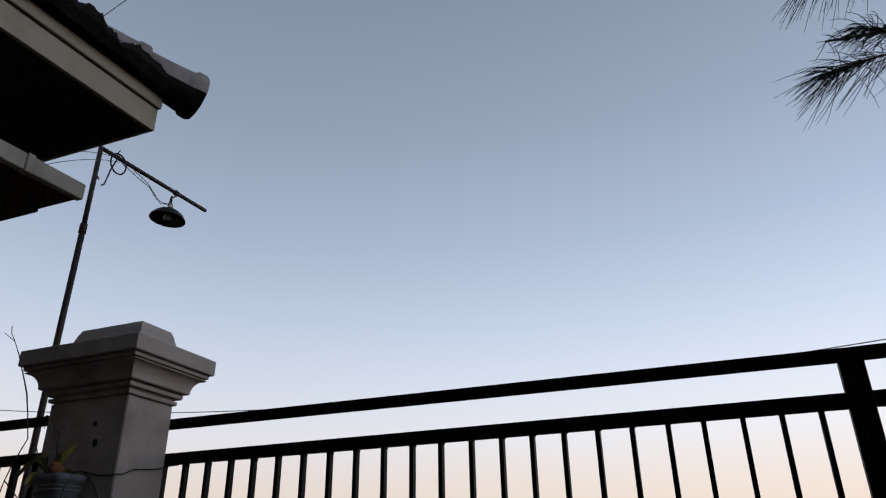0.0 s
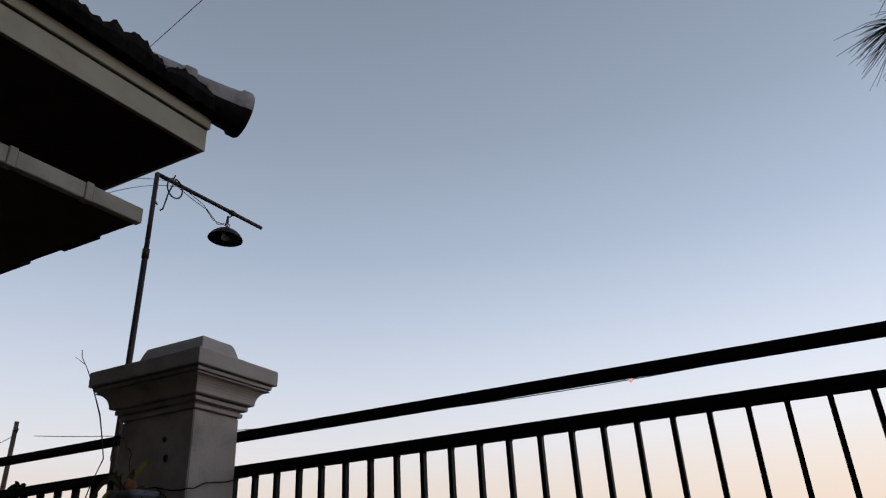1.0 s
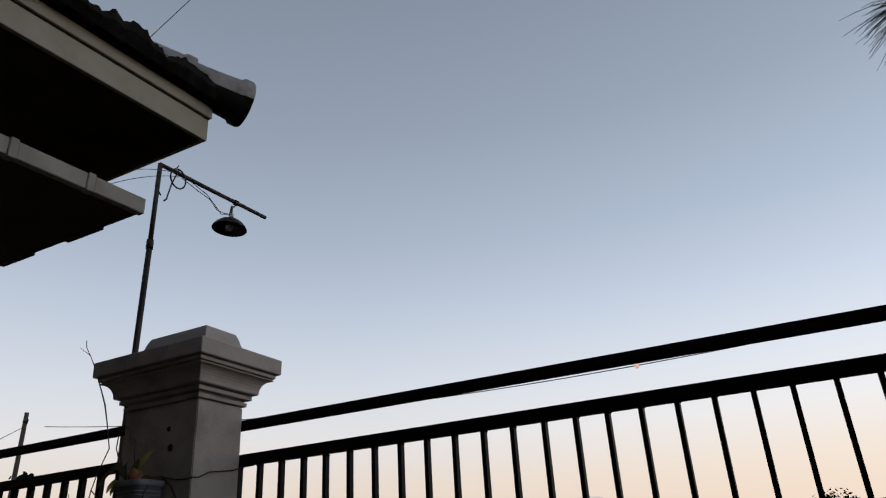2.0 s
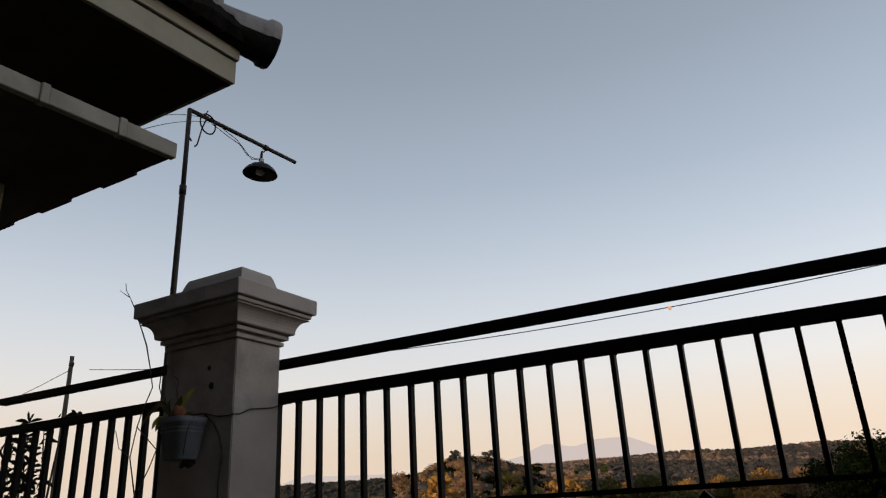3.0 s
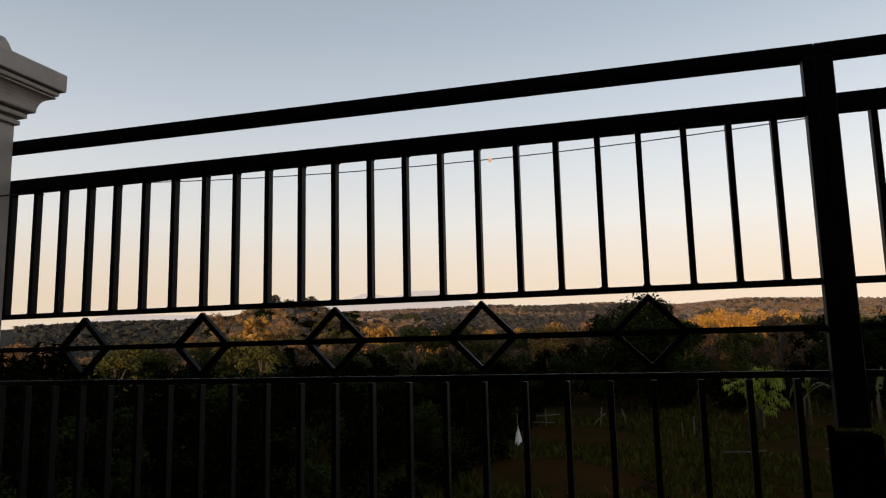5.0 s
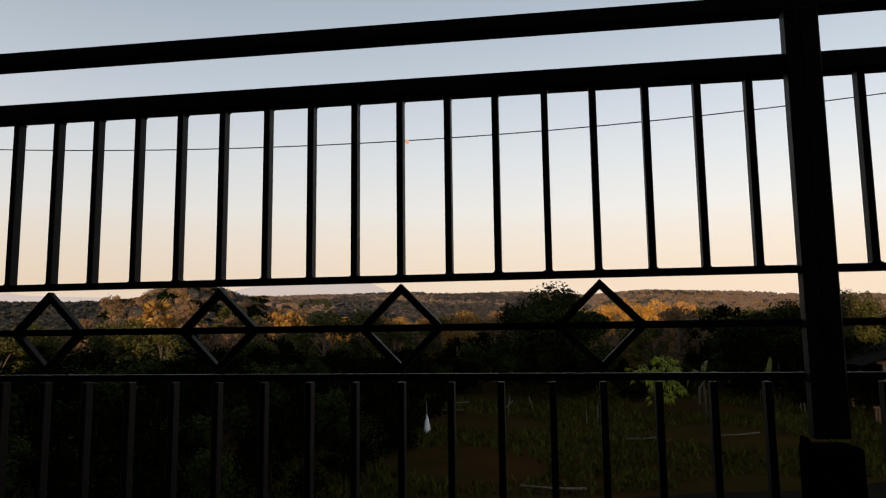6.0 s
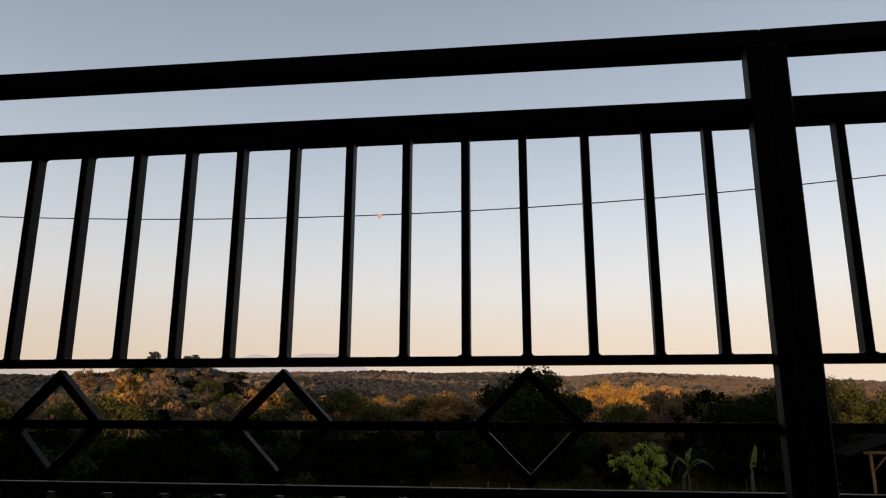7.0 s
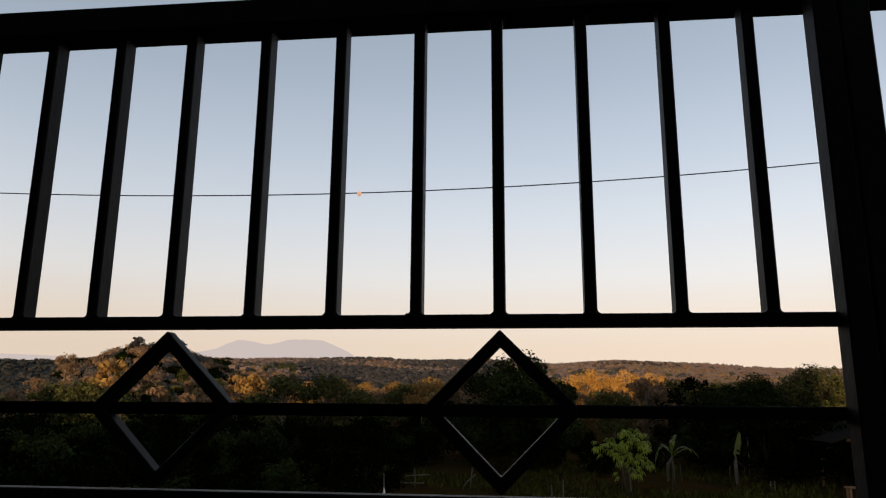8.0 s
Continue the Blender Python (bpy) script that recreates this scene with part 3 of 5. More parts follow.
def hanging_pot():
    at = (-2.891, -0.406, 1.205)
    p = empty("hanging_flower_pot", "pale blue-grey plastic pot hung on the pillar", "flower pot", at)
    p.scale = (0.728, 0.811, 0.967)
    def boxy(profile, n=36):
        b = bmesh.new()
        rings = []
        for w, d, z in profile:
            ring = []
            for k in range(n):
                a = 2 * math.pi * k / n
                c, q = math.cos(a), math.sin(a)
                r = (abs(c) ** 5 + abs(q) ** 5) ** (-1 / 5)
                ring.append(b.verts.new((w * r * c, d * r * q, z)))
            rings.append(ring)
        for r0, r1 in zip(rings, rings[1:]):
            for k in range(n):
                f = b.faces.new((r0[k], r0[(k + 1) % n], r1[(k + 1) % n], r1[k]))
                f.smooth = True
        return b

    part("pot", boxy([(0.001, 0.001, 0), (0.074, 0.062, 0), (0.079, 0.067, 0.006), (0.100, 0.086, 0.146), (0.106, 0.092, 0.148), (0.108, 0.094, 0.153), (0.109, 0.095, 0.172), (0.103, 0.089, 0.173), (0.097, 0.083, 0.148), (0.075, 0.063, 0.012), (0.001, 0.001, 0.012)]), POT, p)
    for z in (0.112, 0.128):
        u = (z - 0.006) / 0.14
        w, d = 0.079 + 0.021 * u, 0.067 + 0.019 * u
        part("ring", boxy([(w, d, z - 0.003), (w + 0.0025, d + 0.0025, z), (w, d, z + 0.003)]), POT, p)
    part("soil", boxy([(0.001, 0.001, 0.152), (0.05, 0.04, 0.156), (0.096, 0.082, 0.147)]), SOIL, p)
    part("dark_lump", tube([(0.01, 0.03, -0.001), (0.02, 0.035, -0.012), (0.012, 0.03, -0.025)], [0.045, 0.04, 0.015], 9), SOIL, p, "dark lump below the pot")
    part("cord", tube([(0.108, -0.02, 0.17), (0.10, -0.045, 0.12), (0.087, -0.05, 0.03), (0.06, -0.03, -0.004)], 0.0022, 5), WIRE, p, "thin black cord")
    bm = bmesh.new()
    bmesh.ops.create_icosphere(bm, subdivisions=3, radius=0.034, matrix=Matrix.LocRotScale((0.0, -0.035, 0.190), None, (1, 1, 1.12)))
    for v in bm.verts:
        v.co += 0.006 * noise.noise(v.co * 40) * Vector((1, 1, 1))
    for f in bm.faces:
        f.smooth = True
    part("bulb", bm, FRUIT, p, "brown dried bulb in the pot")
    R, S = Vector((0.886, 0.464, 0)), Vector((-0.464, 0.886, 0))
    base = Vector((-0.012, -0.02, 0.158))

    def local(r, u, s=0.0):
        v = base + R * r + S * s + Vector((0, 0, u))
        return Vector((v.x / 0.70, v.y / 0.78, v.z / 0.93))

    # leaves that spring from the bulb: path of each, half width, twist
    for mat, wd, twist, path in ((LEAF_YELLOW, 0.013, 0.3, ((0.0, 0.0), (0.016, 0.038), (0.036, 0.075), (0.058, 0.103), (0.078, 0.118))),
                                 (LEAF_OLD, 0.015, -0.5, ((-0.02, 0.02), (-0.042, 0.052), (-0.068, 0.060), (-0.100, 0.030), (-0.122, -0.004), (-0.134, -0.030))),
                                 (LEAF_OLD, 0.017, 0.8, ((-0.02, 0.0), (-0.030, 0.035), (-0.030, 0.062), (-0.018, 0.078))),
                                 (LEAF_POT, 0.014, 0.4, ((-0.03, 0.02), (-0.048, 0.044), (-0.052, 0.066), (-0.046, 0.085))),
                                 (LEAF_OLD, 0.013, -0.2, ((0.0, 0.02), (0.004, 0.045), (0.014, 0.066), (0.018, 0.088))),
                                 (LEAF_YELLOW, 0.010, 0.5, ((-0.04, 0.0), (-0.062, 0.004), (-0.080, -0.014), (-0.090, -0.038))),
                                 (LEAF_POT, 0.012, -0.4, ((-0.035, 0.0), (-0.060, -0.012), (-0.070, -0.030), (-0.074, -0.048))),
                                 (LEAF_OLD, 0.010, 0.3, ((0.03, -0.002), (0.048, 0.014), (0.064, 0.012), (0.076, 0.0)))):
        pts = []
        for i in range(len(path) - 1):
            for k in range(3):
                u = k / 3
                pts.append((path[i][0] + (path[i + 1][0] - path[i][0]) * u, path[i][1] + (path[i + 1][1] - path[i][1]) * u))
        pts.append(path[-1])
        vs, fs = [], []
        for i, q in enumerate(pts):
            u = i / (len(pts) - 1)
            g, h2 = pts[max(i - 1, 0)], pts[min(i + 1, len(pts) - 1)]
            d = Vector((h2[0] - g[0], h2[1] - g[1])).normalized()
            w = wd * math.sin(math.pi * (0.06 + 0.94 * u)) ** 0.7 * (1 - 0.25 * u) + 0.0005
            e = Vector((-d.y, d.x)) * w * math.cos(twist)
            s = w * math.sin(twist)
            vs += [local(q[0] + e.x, q[1] + e.y, s - 0.02), local(q[0], q[1], 0.15 * w - 0.02), local(q[0] - e.x, q[1] - e.y, -s - 0.02)]
        for i in range(len(pts) - 1):
            a = 3 * i
            fs += [(a, a + 1, a + 4, a + 3), (a + 1, a + 2, a + 5, a + 4)]
        part("leaf", mesh_of("leaf", vs, fs, mat, True), None, p)
    part("stem", tube([local(0.005, 0.05), local(-0.006, 0.085), local(-0.012, 0.12), local(-0.014, 0.15, 0.02), local(-0.030, 0.172, 0.02), local(-0.036, 0.166, 0.02)], [0.003, 0.0035, 0.003, 0.003, 0.0025, 0.002], 6), TWIG, p, "dark dry stem")
    part("curl", tube([local(-0.040, 0.17, 0.02), local(-0.045, 0.20, 0.02), local(-0.060, 0.217, 0.02), local(-0.076, 0.205, 0.02), local(-0.080, 0.180, 0.02)], 0.0022, 6), TWIG, p, "curled dry tendril")


hanging_pot()


def line_thing(name, label, category, pts, r, mat, n=5, sides=None):
    t = empty(name, label, category, pts[0])
    o = Vector(pts[0])
    part("strand", tube([Vector(q) - o for q in pts], r, n), mat, t)
    for s, rr in (sides or ()):
        part("strand", tube([Vector(q) - o for q in s], rr, n), mat, t)
    return t


fy, fx = PY - 0.136, PX + 0.218
line_thing("pillar_wire", "black wire strung round the pillar from the pot", "wire",
           [(-2.894, -0.375, 1.388), (-2.854, fy, 1.393), (-2.770, fy, 1.373), (-2.707, fy, 1.369), (fx + 0.003, fy, 1.373), (fx, -0.297, 1.376), (fx, -0.243, 1.401), (fx, -0.174, 1.410), (fx, -0.111, 1.418), (fx, -0.043, 1.439), (fx + 0.012, 0.0, 1.449)], 0.0028, WIRE)
line_thing("dry_creeper", "thin dry creeper hanging down the pillar", "stem",
           [(-2.848, fy, 1.390), (-2.788, fy, 1.346), (-2.753, fy, 1.294), (-2.729, fy, 1.226), (-2.732, fy, 1.193), (-2.745, fy, 1.119), (-2.744, fy, 1.055), (-2.766, fy, 0.951)], [0.0028, 0.003, 0.003, 0.004, 0.005, 0.0035, 0.0025, 0.0015], TWIG)
line_thing("dry_creeper", "bare dry climbing creeper beside the pillar", "stem",
           [(-3.823, -0.120, 2.177), (-3.728, -0.120, 2.117), (-3.678, -0.120, 2.046), (-3.593, -0.120, 1.900), (-3.568, -0.110, 1.835), (-3.513, -0.120, 1.719), (-3.503, -0.100, 1.613), (-3.578, -0.090, 1.502), (-3.633, -0.070, 1.431), (-3.678, -0.060, 1.290), (-3.628, -0.050, 1.109), (-3.658, -0.050, 0.605), (-3.628, -0.070, 0.003)],
           [0.0015, 0.002, 0.003, 0.0035, 0.004, 0.003, 0.003, 0.003, 0.003, 0.003, 0.004, 0.006, 0.008], TWIG, 5,
           [([(-3.728, -0.120, 2.117), (-3.768, -0.120, 2.167), (-3.778, -0.120, 2.208)], 0.002), ([(-3.378, -0.100, 1.673), (-3.408, -0.100, 1.714), (-3.458, -0.090, 1.693), (-3.478, -0.080, 1.613), (-3.438, -0.080, 1.532), (-3.368, -0.100, 1.472), (-3.348, -0.120, 1.431)], 0.003),
            ([(-3.628, -0.070, 1.431), (-3.538, -0.080, 1.371), (-3.458, -0.080, 1.310), (-3.498, -0.080, 1.230), (-3.578, -0.070, 1.129)], 0.003), ([(-3.678, -0.060, 1.290), (-3.758, -0.070, 1.341), (-3.798, -0.070, 1.431)], 0.002)])


# ---- house at the terrace's end ----
def neighbour_house():
    h = empty("house", "beige house with cream fascia, brown soffit and tiled roof", "house", (-6.5, -3.0, 0.003))
    o = Vector(h.location)
    # the eaves run three degrees off square
    skew = Matrix(((1, 0.056, 0, -0.056 * 0.579), (0, 1, 0, 0), (0, 0, 1, 0), (0, 0, 0, 1)))

    def hp(name, bm, mat, label="", parent=h):
        ob = part(name, bm, mat, parent, label)
        if name not in ("ridge_cap", "mortar_bed", "nail"):
            ob.data.transform(skew)
        ob.location = -o if parent is h else (0, 0, 0)
        return ob

    hp("wall", box_bm(-12.315, -5.138, -4.9, -0.143, 0.003, 3.877, 0.004), WALL)
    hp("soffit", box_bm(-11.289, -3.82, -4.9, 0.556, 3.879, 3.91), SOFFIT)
    hp("fascia_board", box_bm(-3.84, -3.805, -4.9, 0.579, 3.872, 4.05, 0.003), FASCIA)
    hp("fascia_board", box_bm(-11.289, -3.843, 0.557, 0.579, 3.872, 4.05, 0.003), FASCIA)
    hp("upper_fascia", box_bm(-3.846, -3.790, -4.9, 0.594, 4.066, 4.156, 0.004), FASCIA)
    # the shadow between the two boards, added as a dark strip
    hp("groove_shadow", box_bm(-3.842, -3.812, -4.9, 0.572, 4.051, 4.0655, 0.0), SOOT_SHADE, "dark strip painting the shadow line between the fascia boards")
    hp("upper_fascia", box_bm(-11.289, -3.848, 0.556, 0.613, 4.059, 4.156, 0.004), FASCIA)
    for yy in (0.35, -1.03, -2.3):
        hp("nail", lathe([(0.0001, -3.804), (0.006, -3.804), (0.006, -3.801)], 8), HOLE).matrix_basis = Matrix.Translation(-o) @ Matrix.Translation((0, yy, 3.965)) @ Matrix.Rotation(radians(-90), 4, "Y") @ Matrix.Scale(1, 4)
    # roof bed rising away from the eave, and the row of capped verge tiles
    bm = bmesh.new()
    a = [(-3.805, -4.9, 4.158), (-3.805, 0.617, 4.158), (-9.24, 0.617, 5.93), (-9.24, -4.9, 5.93)]
    lo = [bm.verts.new(q) for q in a]
    hi = [bm.verts.new((q[0], q[1], q[2] + 0.05)) for q in a]
    bm.faces.new(lo)
    bm.faces.new(hi[::-1])
    for i in range(4):
        bm.faces.new((lo[i], lo[(i + 1) % 4], hi[(i + 1) % 4], hi[i]))
    hp("roof", bm, TILE)
    rng = np.random.default_rng(8)
    # wavy ends of the eave tiles
    for k in range(22):
        y = 0.57 - 0.2 * k
        bm = bmesh.new()
        vs = []
        for i in range(9):
            u = i / 8
            z = 0.065 * math.sin(math.pi * u) ** 2
            for x, zz, t in ((-3.723, 4.167, 0), (-3.723, 4.167, 0.022), (-4.215, 4.325, 0.022), (-4.215, 4.325, 0)):
                vs.append(bm.verts.new((x + 0.004 * rng.normal(), y - 0.2 * u, zz + z + t)))
        for i in range(8):
            for j in range(4):
                p, q = 4 * i + j, 4 * i + (j + 1) % 4
                bm.faces.new((vs[p], vs[q], vs[q + 4], vs[p + 4]))
        hp("roof_tile", bm, TILE)
    # mortar bed, uneven, and barrel caps
    along = Vector((-0.410, -1.0, 0.099)).normalized()
    side = along.cross(Vector((0, 0, 1))).normalized() * -1
    rise = side.cross(along).normalized()
    if rise.z < 0:
        rise = -rise
    end = Vector((-3.679, 0.798, 4.272))

    def on_ridge(s, r, a):
        return end + along * s + side * (r * math.cos(a)) + rise * (r * math.sin(a))

    n, m = 90, 13
    bm = bmesh.new()
    rows = []
    for i in range(n + 1):
        s = 0.10 + 5.0 * i / n
        row = []
        for j in range(m):
            a = 2 * math.pi * j / m
            r = 0.142 + 0.035 * noise.noise((s * 6, math.cos(a) * 2, 3.1 + math.sin(a) * 2)) + 0.02 * noise.noise((s * 25, a * 6, 1))
            r -= 0.03 if math.sin(a) > 0.3 else 0.0
            row.append(bm.verts.new(on_ridge(s, r, a)))
        rows.append(row)
    for r0, r1 in zip(rows, rows[1:]):
        for j in range(m):
            bm.faces.new((r0[j], r0[(j + 1) % m], r1[(j + 1) % m], r1[j]))
    bm.faces.new(rows[0][::-1])
    bm.faces.new(rows[-1])
    hp("mortar_bed", bm, SOOT_SHADE, "ragged mortar under the ridge caps, dark with soot and painted shade")
    for k in range(11):
        s0 = 0.44 * k
        bm = bmesh.new()
        ring = []
        low = -0.5 if k == 0 else -0.10
        wide = 0.014 if k == 0 else 0.0
        for ds, r in ((0, 0.164 + wide), (0.012, 0.169 + wide), (0.07, 0.166 + wide), (0.085, 0.150 + wide * 0.8), (0.30, 0.142), (0.475, 0.136)):
            for rr in (r, r - 0.018):
                ring.append([])
                for i in range(41):
                    a = math.pi * (low + (1 - 2 * low) * i / 40)
                    wob = 0.006 * noise.noise((3 * math.cos(a), 3 * math.sin(a), s0 * 3 + ds * 7)) + 0.003 * noise.noise((9 * math.cos(a), 9 * math.sin(a), s0 * 5 + ds * 20))
                    ring[-1].append(bm.verts.new(on_ridge(s0 + ds, rr + wob, a)))
        outer, inner = ring[0::2], ring[1::2]
        for st in (outer, inner):
            for r0, r1 in zip(st, st[1:]):
                for i in range(40):
                    f = bm.faces.new((r0[i], r0[i + 1], r1[i + 1], r1[i]))
                    f.smooth = True
                    # the underside of the end piece: soot and shade painted as one black
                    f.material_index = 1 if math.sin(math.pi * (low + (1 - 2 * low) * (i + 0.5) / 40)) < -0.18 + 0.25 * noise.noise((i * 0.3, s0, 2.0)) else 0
        for i in range(40):
            bm.faces.new((outer[0][i], outer[0][i + 1], inner[0][i + 1], inner[0][i]))
            bm.faces.new((outer[-1][i], outer[-1][i + 1], inner[-1][i + 1], inner[-1][i]))
        for r0, r1, q0, q1 in zip(outer, outer[1:], inner, inner[1:]):
            bm.faces.new((r0[0], r1[0], q1[0], q0[0]))
            bm.faces.new((r0[40], r1[40], q1[40], q0[40]))
        hp("ridge_cap", bm, [MORTAR, SOOT_SHADE])
    # ragged dark strip of tile ends and dropped mortar along the verge
    bm = bmesh.new()
    n = 260
    strip = []
    for i in range(n + 1):
        y = 0.627 - 5.5 * i / n
        rim = cap_z(y) + 0.02 - 0.02 + 0.06 * noise.noise((y * 4.2, 0.4, 7)) + 0.05 * noise.noise((y * 17, 2.4, 1)) + 0.03 * noise.noise((y * 41, 5.4, 1)) + 0.06 * abs(math.sin(y * 7.5)) + 0.05 * min(1.0, max(0.0, -y))
        out = 0.012 * noise.noise((y * 9, 1, 5))
        strip.append([bm.verts.new(q) for q in ((-3.702 + out, y, 4.159), (-3.656 + out, y, 4.159 + 0.45 * (rim - 4.159)), (-3.676 + out, y, rim), (-3.723, y, rim - 0.004))])
    for p, q in zip(strip, strip[1:]):
        for j in range(4):
            bm.faces.new((p[j], p[(j + 1) % 4], q[(j + 1) % 4], q[j]))
    bm.faces.new(strip[0])
    bm.faces.new(strip[-1][::-1])
    hp("verge_mortar", bm, SOOT_SHADE, "ragged dark mortar along the roof verge")
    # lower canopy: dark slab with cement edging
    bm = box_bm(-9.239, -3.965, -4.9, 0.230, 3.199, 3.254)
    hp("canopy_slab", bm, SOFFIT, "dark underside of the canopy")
    y = 0.253
    for i, ln in enumerate((0.36, 0.05, 0.42, 0.05, 0.45, 0.05, 0.5, 0.05, 0.6, 0.05, 0.8, 0.05, 0.9)):
        w = 0.0 if ln > 0.06 else 0.008
        hp("edge_block", box_bm(-3.975, -3.922 + w, y - ln + 0.0015, y, 3.183 - w, 3.292 + w, 0.005), CANOPY)
        y -= ln
    x = -3.977
    for i in range(12):
        ln = 0.36
        z = 3.205 - 0.012 * (i % 2)
        hp("edge_tile", box_bm(x - ln + 0.002, x, 0.232, 0.263 + 0.012 * (i % 2), z, 3.265, 0.004), TILE)
        x -= ln


def cap_z(y):
    return 4.20 + 0.126 * max(0.0, (y + 0.74) / 1.52) ** 1.2


neighbour_house()


# ---- lamp on its tall tube ----
def yard_lamp():
    t = empty("yard_lamp", "tall steel tube lamp with dark enamel shade", "lamp", (-5.44, 1.500, land_height(-5.44, 1.5)))
    o = Vector(t.location)

    def lp(name, bm, mat, label="", parent=t):
        ob = part(name, bm, mat, parent, label)
        if parent is t:
            ob.location = -o
        return ob

    lp("pole", tube([(-5.44, 1.500, o.z), (-5.442, 1.505, 2.8), (-5.44, 1.510, 3.868)], 0.027, 10), STEEL)
    lp("pole_top", tube([(-5.44, 1.510, 3.848), (-5.44, 1.510, 4.723)], 0.023, 10), STEEL)
    lp("collar", tube([(-5.44, 1.510, 3.818), (-5.44, 1.510, 3.908)], 0.033, 10), STEEL)
    lp("arm", tube([(-5.440, 1.505, 4.718), (-5.440, 2.264, 4.748), (-5.440, 3.002, 4.779)], 0.021, 10), STEEL)
    lp("clamp", tube([(-5.440, 2.510, 4.757), (-5.440, 2.559, 4.759)], 0.03, 10), STEEL)
    lp("hanger", tube([(-5.440, 2.539, 4.737), (-5.440, 2.510, 4.695), (-5.430, 2.470, 4.682), (-5.440, 2.475, 4.622), (-5.440, 2.465, 4.572)], [0.008, 0.007, 0.012, 0.016, 0.02], 8), STEEL)
    sh = lp("shade", lathe([(0.028, 0.205), (0.034, 0.185), (0.070, 0.170), (0.115, 0.140), (0.155, 0.098), (0.180, 0.055), (0.188, 0.030), (0.184, 0.029), (0.174, 0.054), (0.149, 0.094), (0.110, 0.133), (0.066, 0.161), (0.03, 0.172)], 32), ENAMEL, "dark enamel dish shade")
    sh.location = Vector((-5.440, 2.465, 4.387)) - o
    sh.rotation_euler = (radians(-3), radians(3), 0)
    sh.scale = (0.97, 0.97, 0.8)
    bl = part("bulb", lathe([(0.018, 0.15), (0.022, 0.13), (0.045, 0.095), (0.052, 0.065), (0.045, 0.035), (0.02, 0.018), (0.0001, 0.014)], 18), CERAMIC, sh, "unlit white lamp bulb")
    part("socket", lathe([(0.024, 0.255), (0.026, 0.21), (0.024, 0.15)], 12), CERAMIC, sh)
    lp("cord", tube([(-5.440, 1.781, 4.699), (-5.435, 1.998, 4.651), (-5.445, 2.165, 4.639), (-5.440, 2.273, 4.557), (-5.430, 2.372, 4.555), (-5.440, 2.446, 4.585)], 0.004, 5), WIRE)
    lp("cord", tube([(-5.430, 1.919, 4.700), (-5.435, 2.116, 4.665), (-5.440, 2.234, 4.604), (-5.430, 2.332, 4.526), (-5.440, 2.431, 4.574)], 0.004, 5), WIRE)
    ring = [(-5.42, 1.722 + 0.095 * math.sin(a), 4.654 + 0.105 * math.cos(a)) for a in [2 * math.pi * i / 18 for i in range(19)]]
    lp("wire_loop", tube(ring + [(-5.420, 1.653, 4.569), (-5.420, 1.613, 4.376), (-5.420, 1.584, 4.344)], 0.008, 6), WIRE, "coil of black wire")
    lp("wire_tail", tube([(-5.430, 1.495, 4.487), (-5.430, 1.525, 4.419), (-5.430, 1.554, 4.391)], 0.008, 5), WIRE)
    lp("wire_tail", tube([(-5.440, 1.722, 4.714), (-5.440, 1.707, 4.773), (-5.440, 1.727, 4.815)], 0.006, 5), WIRE)


yard_lamp()
line_thing("lamp_feed_wire", "thin wire from the house to the lamp arm", "wire", sag((-4.85, 0.30, 3.70), (-5.43, 1.695, 4.71), -0.09, 12), 0.003, WIRE)
line_thing("lamp_feed_wire", "thin wire from the house to the lamp arm", "wire", sag((-4.80, 0.30, 3.60), (-5.43, 1.745, 4.69), -0.07, 12), 0.003, WIRE)
line_thing("overhead_wire", "single thin wire high above the roof", "wire", sag((-9.1, 1.9, 5.9), (8.0, -1.9, 6.4), 0.25, 20), 0.004, WIRE)

# orange sun glint on the cable, painted with weak emission; no lamp there
GLINT = material("glowing_sun_glint", (0.85, 0.50, 0.32), (0.80, 0.44, 0.27), 9, 0.3)
GLINT.node_tree.nodes["Principled BSDF"].inputs["Emission Color"].default_value = (1.0, 0.5, 0.3, 1)
GLINT.node_tree.nodes["Principled BSDF"].inputs["Emission Strength"].default_value = 0.65
# ---- cable with its small glint and its wooden pole ----
CABLE = [(x, 7.95 + 0.04 * x, 3.580 + 0.0062 * (x + 3.865) ** 2) for x in [-15.45 + 31.4 * i / 48 for i in range(49)]]
cable = line_thing("overhead_cable", "grey cable slung across the yard", "cable", CABLE, 0.008, WIRE_GREY)
sb = empty("cable_bulb", "small bead on the cable, its sun glint made to glow", "bulb", (-2.594, 7.846, 3.578))
part("glint_bead", lathe([(0.0001, -0.034), (0.022, -0.026), (0.032, 0), (0.024, 0.022), (0.012, 0.03)], 14), GLINT, sb, "bead that gives off its sun glint as a glow")
wp = empty("utility_pole", "thin dark wooden pole carrying wires", "pole", (-15.51, 6.87, land_height(-15.51, 6.87)))
part("shaft", tube([(0, 0, 0), (0.05, 0, 5), (0.08, 0, 8.75)], [0.08, 0.06, 0.045], 8), BARK, wp)
part("insulator", tube([(0.07, -0.04, 8.55), (0.2, -0.02, 8.57), (0.16, -0.02, 8.49)], 0.02, 6), WIRE, wp)
ep = empty("utility_pole", "plain pole at the far end of the cable", "pole", (15.95, 8.6, land_height(15.95, 8.6)))
part("shaft", tube([(0, 0, 0), (0, 0, 10.3)], [0.09, 0.06], 8), BARK, ep)
line_thing("overhead_cable", "grey cable running on from the wooden pole", "cable", sag((-15.45, 6.9, 4.36), (-40, 12, 5.2), 0.6), 0.008, WIRE_GREY)


# ---- vegetation and the things in the field ----
def polar(az, r):
    return -0.5 + r * math.sin(radians(az)) - 0.003 * r, -1.5 + 0.96 * r * math.cos(radians(az))


